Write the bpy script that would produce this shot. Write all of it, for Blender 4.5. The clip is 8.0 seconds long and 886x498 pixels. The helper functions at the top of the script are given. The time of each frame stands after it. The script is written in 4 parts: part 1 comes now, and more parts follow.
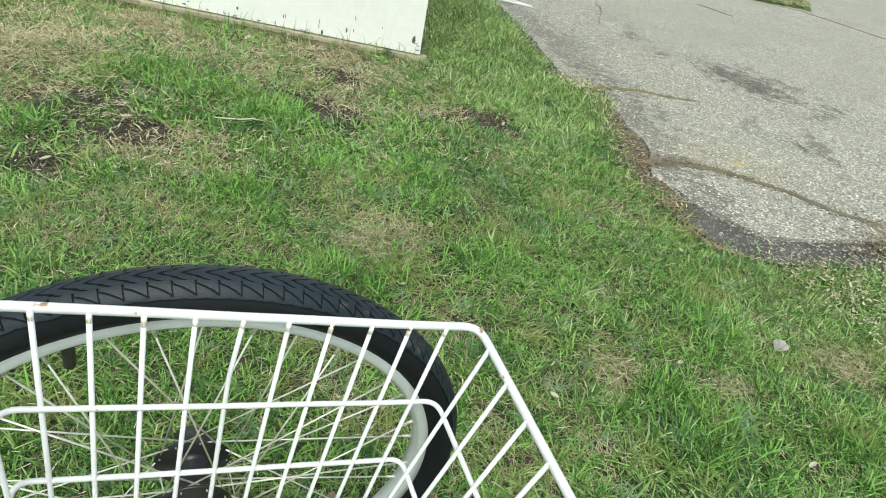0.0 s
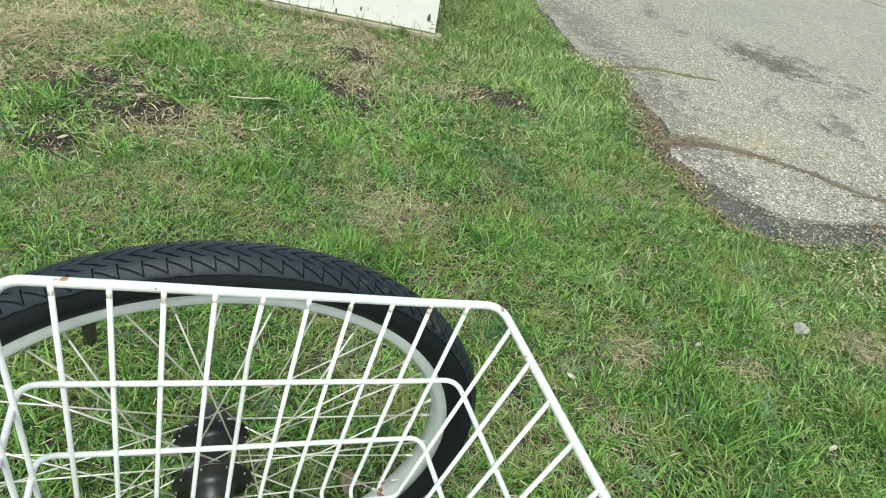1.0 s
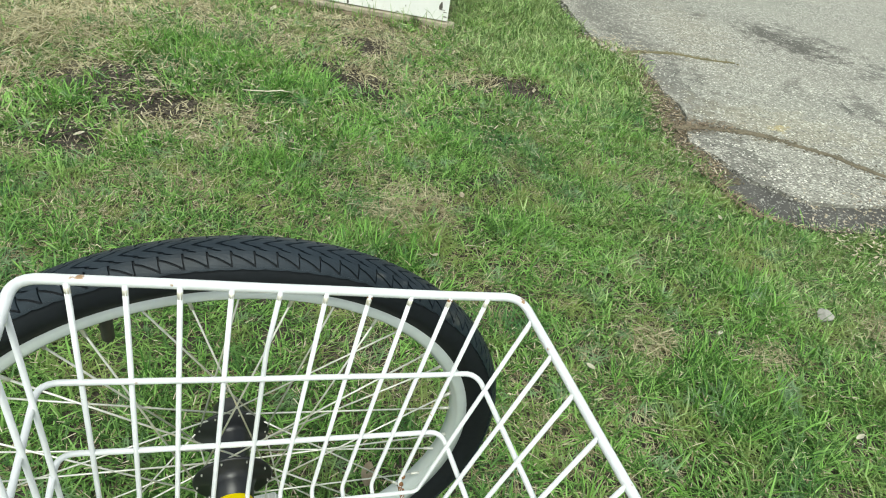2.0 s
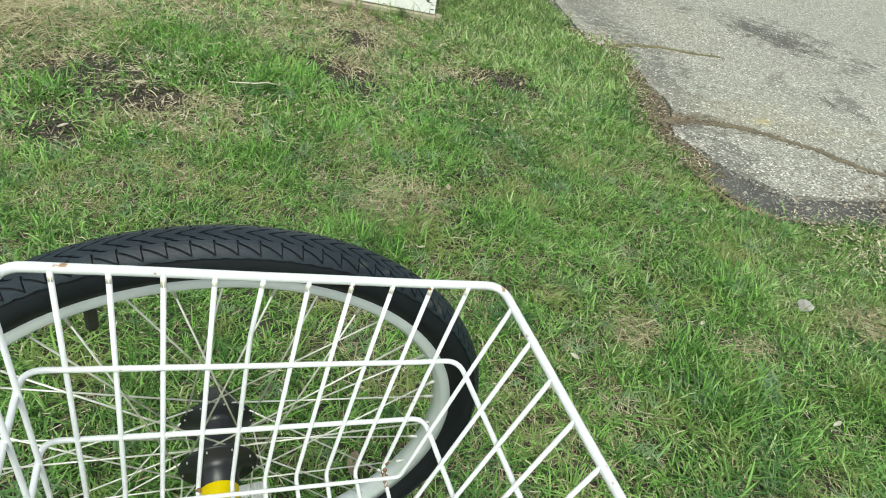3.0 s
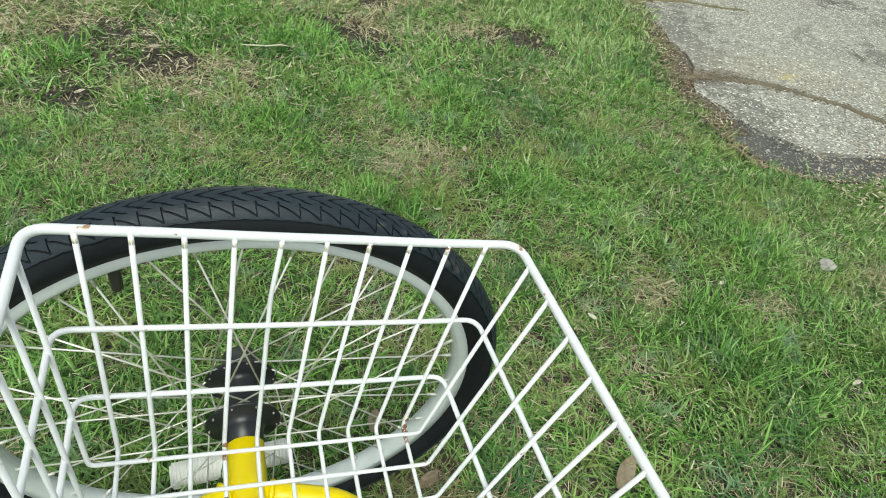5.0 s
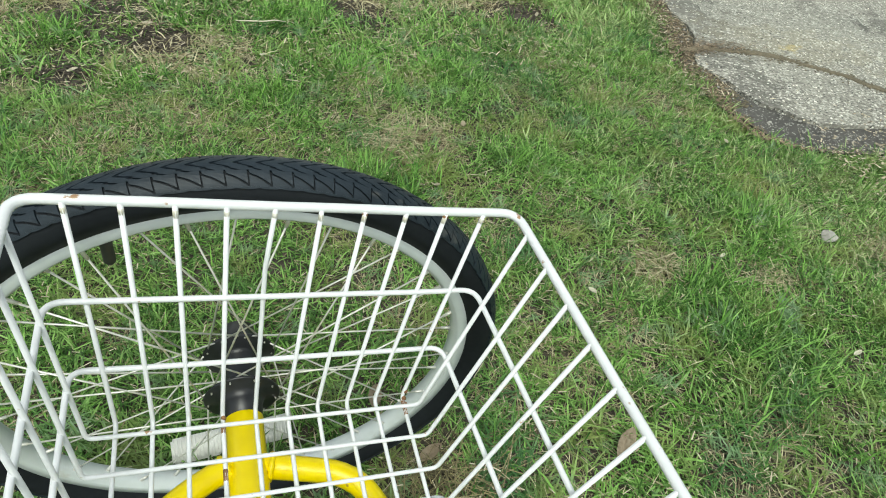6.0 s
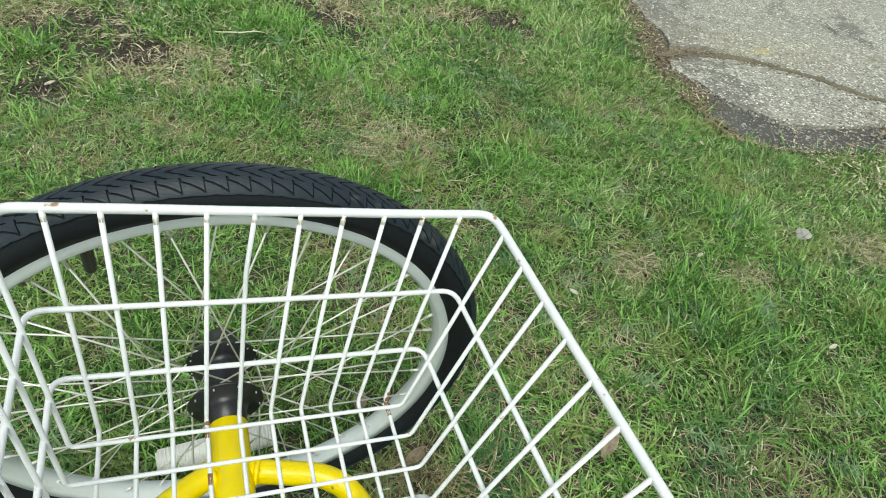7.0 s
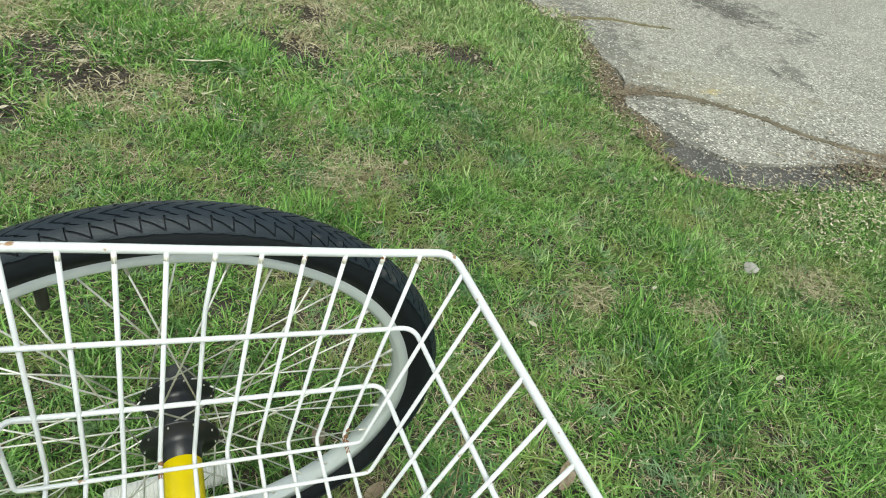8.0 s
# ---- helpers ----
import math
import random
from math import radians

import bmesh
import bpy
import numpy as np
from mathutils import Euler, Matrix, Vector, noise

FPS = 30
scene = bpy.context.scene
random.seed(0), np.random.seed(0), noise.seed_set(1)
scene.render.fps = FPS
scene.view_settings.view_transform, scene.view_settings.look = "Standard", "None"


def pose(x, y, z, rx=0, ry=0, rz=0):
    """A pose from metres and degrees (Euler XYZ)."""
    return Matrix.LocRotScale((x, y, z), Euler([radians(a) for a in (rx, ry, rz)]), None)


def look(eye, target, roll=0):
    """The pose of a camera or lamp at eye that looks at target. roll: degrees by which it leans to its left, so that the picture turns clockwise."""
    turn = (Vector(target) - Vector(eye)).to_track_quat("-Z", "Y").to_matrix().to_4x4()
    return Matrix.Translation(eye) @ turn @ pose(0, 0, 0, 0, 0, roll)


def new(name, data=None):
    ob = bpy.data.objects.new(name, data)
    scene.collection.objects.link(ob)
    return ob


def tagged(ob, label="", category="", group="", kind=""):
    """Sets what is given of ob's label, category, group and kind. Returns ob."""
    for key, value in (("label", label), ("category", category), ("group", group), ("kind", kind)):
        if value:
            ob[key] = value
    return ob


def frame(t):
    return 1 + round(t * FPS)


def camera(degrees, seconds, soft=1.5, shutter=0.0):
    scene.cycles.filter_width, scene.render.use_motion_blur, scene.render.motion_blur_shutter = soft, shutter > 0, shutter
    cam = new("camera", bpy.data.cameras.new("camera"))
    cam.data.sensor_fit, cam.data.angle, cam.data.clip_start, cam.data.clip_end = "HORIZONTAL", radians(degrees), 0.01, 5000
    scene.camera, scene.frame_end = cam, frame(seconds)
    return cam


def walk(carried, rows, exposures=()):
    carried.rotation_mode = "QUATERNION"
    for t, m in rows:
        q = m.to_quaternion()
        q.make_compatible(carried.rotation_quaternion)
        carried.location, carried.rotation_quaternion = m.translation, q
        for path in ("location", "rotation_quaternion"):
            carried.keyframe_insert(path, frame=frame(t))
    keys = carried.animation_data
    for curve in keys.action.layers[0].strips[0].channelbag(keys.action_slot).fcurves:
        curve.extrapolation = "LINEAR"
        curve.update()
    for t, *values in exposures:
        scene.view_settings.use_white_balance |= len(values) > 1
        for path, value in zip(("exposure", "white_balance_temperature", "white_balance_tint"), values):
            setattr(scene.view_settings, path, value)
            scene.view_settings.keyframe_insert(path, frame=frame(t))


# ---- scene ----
cam = camera(71.04, 8.0, soft=1.05)
# seconds, x, y, z, pitch, roll, yaw
PATH = [
    (0.0, 0.0620, -0.4892, 0.9132, -32.098, 12.019, -25.340),
    (0.5, 0.0618, -0.4829, 0.9091, -33.251, 11.888, -24.545),
    (1.0, 0.0586, -0.4816, 0.9030, -33.981, 11.700, -24.338),
    (1.5, 0.0582, -0.4787, 0.8977, -33.335, 10.370, -23.965),
    (1.7, 0.0598, -0.4715, 0.8974, -34.259, 9.791, -22.640),
    (2.8, 0.0585, -0.4762, 0.8981, -35.679, 10.450, -23.742),
    (3.0, 0.0627, -0.4827, 0.9005, -35.540, 10.761, -24.248),
    (3.5, 0.0617, -0.4784, 0.9003, -33.327, 10.394, -24.202),
    (4.0, 0.0625, -0.4758, 0.8970, -35.791, 9.643, -23.329),
    (4.5, 0.0630, -0.4755, 0.8932, -37.859, 10.016, -23.294),
    (4.7, 0.0608, -0.4847, 0.9006, -38.340, 9.924, -23.332),
    (5.8, 0.0676, -0.4852, 0.8853, -40.928, 8.474, -22.402),
    (6.0, 0.0669, -0.4863, 0.8859, -41.001, 9.057, -23.371),
    (6.5, 0.0676, -0.5055, 0.8906, -40.982, 10.553, -25.854),
    (7.0, 0.0684, -0.5000, 0.8895, -40.047, 8.865, -25.004),
    (7.5, 0.0655, -0.4999, 0.8999, -38.076, 10.966, -27.934),
    (8.0, 0.0670, -0.5021, 0.9049, -36.928, 11.711, -28.861),
]
EXPOSURE = [(0.0, 0.35, 6500, -3.0), (3.5, 0.32, 6500, -3.0), (6.0, 0.20, 6500, -3.0), (7.0, 0.20, 6500, -3.0), (8.0, 0.26, 6500, -3.0)]
walk(cam, [(t, pose(x, y, z, 90 + pitch, 0, yaw) @ pose(0, 0, 0, 0, 0, roll)) for t, x, y, z, pitch, roll, yaw in PATH], EXPOSURE)

# ---- sky and sun: bright overcast ----
world = bpy.data.worlds.new("overcast_sky")
world.use_nodes = True
scene.world = world
wn = world.node_tree
sky = wn.nodes.new("ShaderNodeTexSky")
sky.sky_type, sky.sun_disc = "NISHITA", False
sky.sun_elevation, sky.sun_rotation = radians(58), radians(200)
sky.air_density, sky.dust_density, sky.ozone_density = 1.0, 4.0, 1.0
pale = wn.nodes.new("ShaderNodeHueSaturation")
pale.inputs["Saturation"].default_value = 0.35
wn.links.new(sky.outputs[0], pale.inputs["Color"])
wn.links.new(pale.outputs[0], wn.nodes["Background"].inputs["Color"])
wn.nodes["Background"].inputs["Strength"].default_value = 0.15
sun = new("sun", bpy.data.lights.new("sun", "SUN"))
sun.data.energy, sun.data.angle, sun.data.color = 1.5, radians(35), (1.0, 0.97, 0.92)
sun.matrix_world = look((0, 0, 8), (1.6, 4.4, 0.0))


# ---- materials ----
def surface(name, dark, light, rough=0.6, metal=0.0, scale=8.0, fine=60.0, bump=0.2, depth=0.002, spread=0.25, per=None, gloss=0.5, vary_by=0.6):
    """A material of two tones, mixed by a coarse and a fine noise, with fine relief. per: 'island' or 'object' varies it from piece to piece."""
    m = bpy.data.materials.new(name)
    m.use_nodes = True
    nt = m.node_tree
    bsdf = nt.nodes["Principled BSDF"]
    at = nt.nodes.new("ShaderNodeTexCoord")
    big, small = nt.nodes.new("ShaderNodeTexNoise"), nt.nodes.new("ShaderNodeTexNoise")
    big.inputs["Scale"].default_value, big.inputs["Detail"].default_value = scale, 4
    small.inputs["Scale"].default_value, small.inputs["Detail"].default_value = fine, 3
    for n in (big, small):
        nt.links.new(at.outputs["Object"], n.inputs["Vector"])
    add = nt.nodes.new("ShaderNodeMath")
    add.operation = "MULTIPLY_ADD"
    add.inputs[1].default_value = 0.5
    half = nt.nodes.new("ShaderNodeMath")
    half.operation = "MULTIPLY"
    half.inputs[1].default_value = 0.5
    nt.links.new(big.outputs["Fac"], half.inputs[0])
    nt.links.new(small.outputs["Fac"], add.inputs[0])
    nt.links.new(half.outputs[0], add.inputs[2])
    fac = add.outputs[0]
    if per:
        src = nt.nodes.new("ShaderNodeNewGeometry" if per == "island" else "ShaderNodeObjectInfo")
        vary = nt.nodes.new("ShaderNodeMath")
        vary.operation = "MULTIPLY_ADD"
        vary.inputs[1].default_value = vary_by
        nt.links.new(src.outputs["Random Per Island" if per == "island" else "Random"], vary.inputs[0])
        shift = nt.nodes.new("ShaderNodeMath")
        shift.operation = "SUBTRACT"
        shift.inputs[1].default_value = vary_by / 2
        nt.links.new(fac, shift.inputs[0])
        nt.links.new(shift.outputs[0], vary.inputs[2])
        fac = vary.outputs[0]
    ramp = nt.nodes.new("ShaderNodeValToRGB")
    ramp.color_ramp.elements[0].position, ramp.color_ramp.elements[1].position = 0.5 - spread, 0.5 + spread
    ramp.color_ramp.elements[0].color, ramp.color_ramp.elements[1].color = (*dark, 1), (*light, 1)
    nt.links.new(fac, ramp.inputs["Fac"])
    nt.links.new(ramp.outputs["Color"], bsdf.inputs["Base Color"])
    bsdf.inputs["Roughness"].default_value, bsdf.inputs["Metallic"].default_value = rough, metal
    bsdf.inputs["Specular IOR Level"].default_value = gloss
    if bump:
        b = nt.nodes.new("ShaderNodeBump")
        b.inputs["Strength"].default_value, b.inputs["Distance"].default_value = bump, depth
        nt.links.new(small.outputs["Fac"], b.inputs["Height"])
        nt.links.new(b.outputs["Normal"], bsdf.inputs["Normal"])
    return m


def over(m, colour, scale, low, high, detail=6.0, kind="noise"):
    """Lays stains, rust or specks of a colour over a material, where a noise is high."""
    nt = m.node_tree
    bsdf = nt.nodes["Principled BSDF"]
    at = nt.nodes.new("ShaderNodeTexCoord")
    tex = nt.nodes.new("ShaderNodeTexNoise" if kind == "noise" else "ShaderNodeTexVoronoi")
    tex.inputs["Scale"].default_value = scale
    nt.links.new(at.outputs["Object"], tex.inputs["Vector"])
    if kind == "noise":
        tex.inputs["Detail"].default_value = detail
    span = nt.nodes.new("ShaderNodeMapRange")
    span.inputs["From Min"].default_value, span.inputs["From Max"].default_value = low, high
    if kind == "noise":
        nt.links.new(tex.outputs["Fac"], span.inputs["Value"])
    else:
        grey = nt.nodes.new("ShaderNodeSeparateColor")
        nt.links.new(tex.outputs["Color"], grey.inputs["Color"])
        nt.links.new(grey.outputs[0], span.inputs["Value"])
    mix = nt.nodes.new("ShaderNodeMix")
    mix.data_type = "RGBA"
    old = bsdf.inputs["Base Color"].links[0].from_socket
    nt.links.new(span.outputs["Result"], mix.inputs["Factor"])
    nt.links.new(old, mix.inputs["A"])
    mix.inputs["B"].default_value = (*colour, 1)
    nt.links.new(mix.outputs["Result"], bsdf.inputs["Base Color"])
    return m


SOIL = over(surface("soil", (0.024, 0.020, 0.017), (0.095, 0.078, 0.062), 0.95, scale=3, fine=90, bump=0.8, depth=0.01), (0.16, 0.125, 0.075), 40, 0.6, 0.78)
nt = SOIL.node_tree
at, far, span, turf, tone = nt.nodes.new("ShaderNodeTexCoord"), nt.nodes.new("ShaderNodeVectorMath"), nt.nodes.new("ShaderNodeMapRange"), nt.nodes.new("ShaderNodeTexNoise"), nt.nodes.new("ShaderNodeValToRGB")
far.operation = "DISTANCE"
far.inputs[1].default_value = (0.8, 1.0, 0.0)
nt.links.new(at.outputs["Object"], far.inputs[0])
nt.links.new(far.outputs["Value"], span.inputs["Value"])
span.inputs["From Min"].default_value, span.inputs["From Max"].default_value = 1.5, 2.1
turf.inputs["Scale"].default_value, turf.inputs["Detail"].default_value = 9, 9
nt.links.new(at.outputs["Object"], turf.inputs["Vector"])
tone.color_ramp.elements[0].position, tone.color_ramp.elements[1].position = 0.32, 0.68
tone.color_ramp.elements[0].color, tone.color_ramp.elements[1].color = (0.045, 0.085, 0.022, 1), (0.17, 0.22, 0.08, 1)
nt.links.new(turf.outputs["Fac"], tone.inputs["Fac"])
blend = nt.nodes.new("ShaderNodeMix")
blend.data_type = "RGBA"
nt.links.new(span.outputs["Result"], blend.inputs["Factor"])
nt.links.new(nt.nodes["Principled BSDF"].inputs["Base Color"].links[0].from_socket, blend.inputs["A"])
nt.links.new(tone.outputs["Color"], blend.inputs["B"])
nt.links.new(blend.outputs["Result"], nt.nodes["Principled BSDF"].inputs["Base Color"])
ASPHALT = surface("asphalt", (0.20, 0.192, 0.162), (0.42, 0.405, 0.35), 0.9, scale=1.2, fine=120, bump=0.8, depth=0.004, spread=0.2)
over(ASPHALT, (0.17, 0.165, 0.14), 2.6, 0.50, 0.72)


def aggregate(m, scale, low, high):
    """Stone chips of many greys, bedded close together; in places worn smooth."""
    nt = m.node_tree
    bsdf = nt.nodes["Principled BSDF"]
    at, cells, grey, tone = nt.nodes.new("ShaderNodeTexCoord"), nt.nodes.new("ShaderNodeTexVoronoi"), nt.nodes.new("ShaderNodeSeparateColor"), nt.nodes.new("ShaderNodeValToRGB")
    cells.inputs["Scale"].default_value = scale
    nt.links.new(at.outputs["Object"], cells.inputs["Vector"])
    nt.links.new(cells.outputs["Color"], grey.inputs["Color"])
    nt.links.new(grey.outputs[0], tone.inputs["Fac"])
    ramp = tone.color_ramp
    ramp.elements[0].color, ramp.elements[1].color = (0.085, 0.082, 0.072, 1), (0.92, 0.90, 0.82, 1)
    for place, value in ((0.25, 0.17), (0.6, 0.31), (0.85, 0.44)):
        ramp.elements.new(place).color = (value, value * 0.965, value * 0.84, 1)
    mix = nt.nodes.new("ShaderNodeMix")
    mix.data_type = "RGBA"
    wear, span = nt.nodes.new("ShaderNodeTexNoise"), nt.nodes.new("ShaderNodeMapRange")
    wear.inputs["Scale"].default_value, wear.inputs["Detail"].default_value = 1.3, 5
    nt.links.new(at.outputs["Object"], wear.inputs["Vector"])
    nt.links.new(wear.outputs["Fac"], span.inputs["Value"])
    span.inputs["From Min"].default_value, span.inputs["From Max"].default_value = 0.38, 0.62
    span.inputs["To Min"].default_value, span.inputs["To Max"].default_value = low, high
    nt.links.new(span.outputs["Result"], mix.inputs["Factor"])
    nt.links.new(bsdf.inputs["Base Color"].links[0].from_socket, mix.inputs["A"])
    nt.links.new(tone.outputs["Color"], mix.inputs["B"])
    nt.links.new(mix.outputs["Result"], bsdf.inputs["Base Color"])


aggregate(ASPHALT, 210, 0.25, 0.45)
aggregate(ASPHALT, 140, 0.48, 0.88)


def stain(m, colour, x, y, long, wide, turn, strength=0.8, ragged=0.9):
    """A ragged stain of its own shape on the ground at x, y."""
    nt = m.node_tree
    bsdf = nt.nodes["Principled BSDF"]
    at, place = nt.nodes.new("ShaderNodeTexCoord"), nt.nodes.new("ShaderNodeMapping")
    place.vector_type = "TEXTURE"
    place.inputs["Location"].default_value = (x, y, 0)
    place.inputs["Rotation"].default_value = (0, 0, radians(turn))
    place.inputs["Scale"].default_value = (long, wide, 1)
    nt.links.new(at.outputs["Object"], place.inputs["Vector"])
    far, rough = nt.nodes.new("ShaderNodeVectorMath"), nt.nodes.new("ShaderNodeTexNoise")
    far.operation = "LENGTH"
    nt.links.new(place.outputs[0], far.inputs[0])
    rough.inputs["Scale"].default_value, rough.inputs["Detail"].default_value = 14, 10
    rough.inputs["Roughness"].default_value = 0.7
    nt.links.new(at.outputs["Object"], rough.inputs["Vector"])
    mix = nt.nodes.new("ShaderNodeMath")
    mix.operation = "MULTIPLY_ADD"
    mix.inputs[1].default_value = -7 * ragged
    nt.links.new(rough.outputs["Fac"], mix.inputs[0])
    nt.links.new(far.outputs["Value"], mix.inputs[2])
    span = nt.nodes.new("ShaderNodeMapRange")
    span.inputs["From Min"].default_value, span.inputs["From Max"].default_value = 1.0 - 3.5 * ragged, 0.45 - 3.5 * ragged
    span.inputs["To Max"].default_value = strength
    nt.links.new(mix.outputs[0], span.inputs["Value"])
    tone = nt.nodes.new("ShaderNodeMix")
    tone.data_type = "RGBA"
    nt.links.new(span.outputs["Result"], tone.inputs["Factor"])
    nt.links.new(bsdf.inputs["Base Color"].links[0].from_socket, tone.inputs["A"])
    tone.inputs["B"].default_value = (*colour, 1)
    nt.links.new(tone.outputs["Result"], bsdf.inputs["Base Color"])


over(ASPHALT, (0.31, 0.308, 0.262), 0.9, 0.46, 1.05, 3.0)
over(ASPHALT, (0.20, 0.205, 0.175), 1.7, 0.50, 1.0, 8.0)
stain(ASPHALT, (0.065, 0.060, 0.052), 3.40, 2.58, 0.44, 0.28, 95, 0.85, 0.6)
stain(ASPHALT, (0.10, 0.095, 0.085), 3.05, 3.05, 0.16, 0.05, 40, 0.7)
stain(ASPHALT, (0.10, 0.098, 0.088), 3.55, 2.05, 0.25, 0.05, 20, 0.55)
stain(ASPHALT, (0.11, 0.105, 0.09), 2.75, 1.85, 0.20, 0.04, 35, 0.5)
stain(ASPHALT, (0.09, 0.085, 0.075), 3.75, 2.62, 0.40, 0.07, 100, 0.6)
stain(ASPHALT, (0.09, 0.085, 0.075), 3.18, 3.60, 0.22, 0.06, 60, 0.7)
stain(ASPHALT, (0.10, 0.095, 0.085), 2.95, 1.55, 0.30, 0.05, 60, 0.6)
stain(ASPHALT, (0.11, 0.107, 0.095), 2.28, 3.2, 1.6, 0.18, 85, 0.5)
stain(ASPHALT, (0.115, 0.112, 0.10), 1.98, 1.75, 0.75, 0.17, 75, 0.6)
stain(ASPHALT, (0.12, 0.116, 0.10), 1.82, 1.08, 0.30, 0.12, 80, 0.5)
stain(ASPHALT, (0.36, 0.32, 0.20), 2.25, 1.40, 0.6, 0.2, -20, 0.22)
stain(ASPHALT, (0.46, 0.36, 0.13), 2.22, 1.34, 0.06, 0.04, 20, 0.6)
stain(ASPHALT, (0.10, 0.10, 0.09), 3.10, 3.45, 0.20, 0.05, -15, 0.7)
stain(ASPHALT, (0.09, 0.088, 0.08), 3.72, 2.17, 0.14, 0.05, 60, 0.6)
stain(ASPHALT, (0.085, 0.082, 0.075), 2.84, 1.58, 0.13, 0.03, 70, 0.8)
stain(ASPHALT, (0.27, 0.28, 0.235), 4.6, 4.2, 1.5, 0.5, 40, 0.4)
stain(ASPHALT, (0.30, 0.27, 0.20), 2.75, 2.7, 0.7, 0.25, 70, 0.3)
over(ASPHALT, (0.80, 0.785, 0.71), 165, 0.955, 0.97, kind="cells")
over(ASPHALT, (0.055, 0.053, 0.048), 190, 0.94, 0.96, kind="cells")
OLD_TAR = over(surface("old_tar", (0.045, 0.043, 0.040), (0.12, 0.115, 0.105), 0.9, scale=6, fine=140, bump=0.8, depth=0.005), (0.4, 0.39, 0.36), 240, 0.92, 0.95, kind="cells")
MOSS = surface("moss_dirt", (0.065, 0.057, 0.040), (0.25, 0.21, 0.14), 0.95, scale=12, fine=120, bump=0.9, depth=0.006)
GREEN_MOSS = surface("green_moss", (0.080, 0.075, 0.038), (0.25, 0.215, 0.115), 0.95, scale=12, fine=120, bump=0.9, depth=0.006)
GREEN = surface("grass_green", (0.046, 0.122, 0.020), (0.32, 0.55, 0.145), 0.5, scale=2.4, fine=50, bump=0, spread=0.17, per="island", gloss=0.42, vary_by=0.46)
FRESH = surface("grass_fresh", (0.13, 0.205, 0.055), (0.52, 0.67, 0.30), 0.5, scale=2.4, fine=50, bump=0, spread=0.17, per="island", gloss=0.42, vary_by=0.46)
LUSH = surface("grass_lush", (0.060, 0.165, 0.026), (0.29, 0.55, 0.115), 0.5, scale=2.4, fine=20, bump=0, spread=0.28, per="island", gloss=0.42, vary_by=0.6)
STRAW = surface("grass_straw", (0.29, 0.25, 0.14), (0.72, 0.67, 0.46), 0.7, scale=2, fine=12, bump=0, spread=0.3, per="island", gloss=0.3)


def thin(m, share):
    """Lets part of the light through a leaf or a blade."""
    nt = m.node_tree
    bsdf, out = nt.nodes["Principled BSDF"], nt.nodes["Material Output"]
    glow, mix = nt.nodes.new("ShaderNodeBsdfTranslucent"), nt.nodes.new("ShaderNodeMixShader")
    nt.links.new(bsdf.inputs["Base Color"].links[0].from_socket, glow.inputs["Color"])
    mix.inputs[0].default_value = share
    nt.links.new(bsdf.outputs[0], mix.inputs[1])
    nt.links.new(glow.outputs[0], mix.inputs[2])
    nt.links.new(mix.outputs[0], out.inputs["Surface"])


over(GREEN, (0.30, 0.35, 0.12), 6.0, 0.51, 0.68)
over(GREEN, (0.085, 0.21, 0.07), 3.5, 0.54, 0.70)
over(GREEN, (0.25, 0.38, 0.20), 11.0, 0.57, 0.68)
for m in (GREEN, LUSH, FRESH, STRAW):
    thin(m, 0.35)
PAINT_WHITE = surface("white_house_paint", (0.74, 0.74, 0.73), (0.84, 0.84, 0.83), 0.6, scale=1.5, fine=30, bump=0.25, depth=0.002)
OLD_WOOD = over(surface("weathered_wood", (0.16, 0.12, 0.085), (0.36, 0.29, 0.21), 0.85, scale=6, fine=45, bump=0.6, depth=0.004), (0.07, 0.055, 0.04), 14, 0.55, 0.68)
# Paler than OLD_WOOD: the sill's lit top is put into this colour.
SILL = over(surface("pale_lit_sill", (0.26, 0.22, 0.16), (0.52, 0.46, 0.37), 0.85, scale=6, fine=45, bump=0.6, depth=0.004), (0.10, 0.08, 0.06), 9, 0.58, 0.7)
CHIP = surface("bare_chip", (0.05, 0.045, 0.04), (0.16, 0.14, 0.12), 0.9)
COATED = over(surface("white_coated_wire", (0.63, 0.64, 0.665), (0.73, 0.74, 0.765), 0.36, scale=10, fine=70, bump=0.12, depth=0.001), (0.42, 0.24, 0.11), 30, 0.72, 0.78)
over(COATED, (0.33, 0.20, 0.11), 95, 0.70, 0.745)
STAINED = surface("rust_stained_coating", (0.54, 0.50, 0.39), (0.64, 0.62, 0.57), 0.45, scale=120, fine=500, bump=0.1, depth=0.0005)
RUST = surface("rust", (0.10, 0.045, 0.020), (0.30, 0.16, 0.075), 0.9, scale=60, fine=300, bump=0.5, depth=0.001)
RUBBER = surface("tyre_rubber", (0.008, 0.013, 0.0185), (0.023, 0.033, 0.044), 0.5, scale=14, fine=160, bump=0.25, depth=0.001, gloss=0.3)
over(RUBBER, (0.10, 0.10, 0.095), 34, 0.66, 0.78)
# about half the tread's tone; shows in the grooves and on the sidewalls
GROOVE = surface("tyre_carcass_dark", (0.005, 0.0065, 0.009), (0.012, 0.015, 0.019), 0.75, scale=14, fine=160, bump=0.2, depth=0.001, gloss=0.25)
RIM_PAINT = over(surface("rim_grey_white", (0.52, 0.555, 0.565), (0.61, 0.65, 0.665), 0.24, scale=7, fine=60, bump=0.1, depth=0.001), (0.33, 0.29, 0.23), 18, 0.66, 0.78)
SPOKE = surface("galvanised_spoke", (0.60, 0.585, 0.54), (0.80, 0.785, 0.74), 0.38, 0.45, scale=20, fine=150, bump=0.1, depth=0.0005)
HUB_BLACK = surface("black_hub_paint", (0.008, 0.008, 0.010), (0.024, 0.025, 0.030), 0.32, scale=20, fine=120, bump=0.1, depth=0.0005)
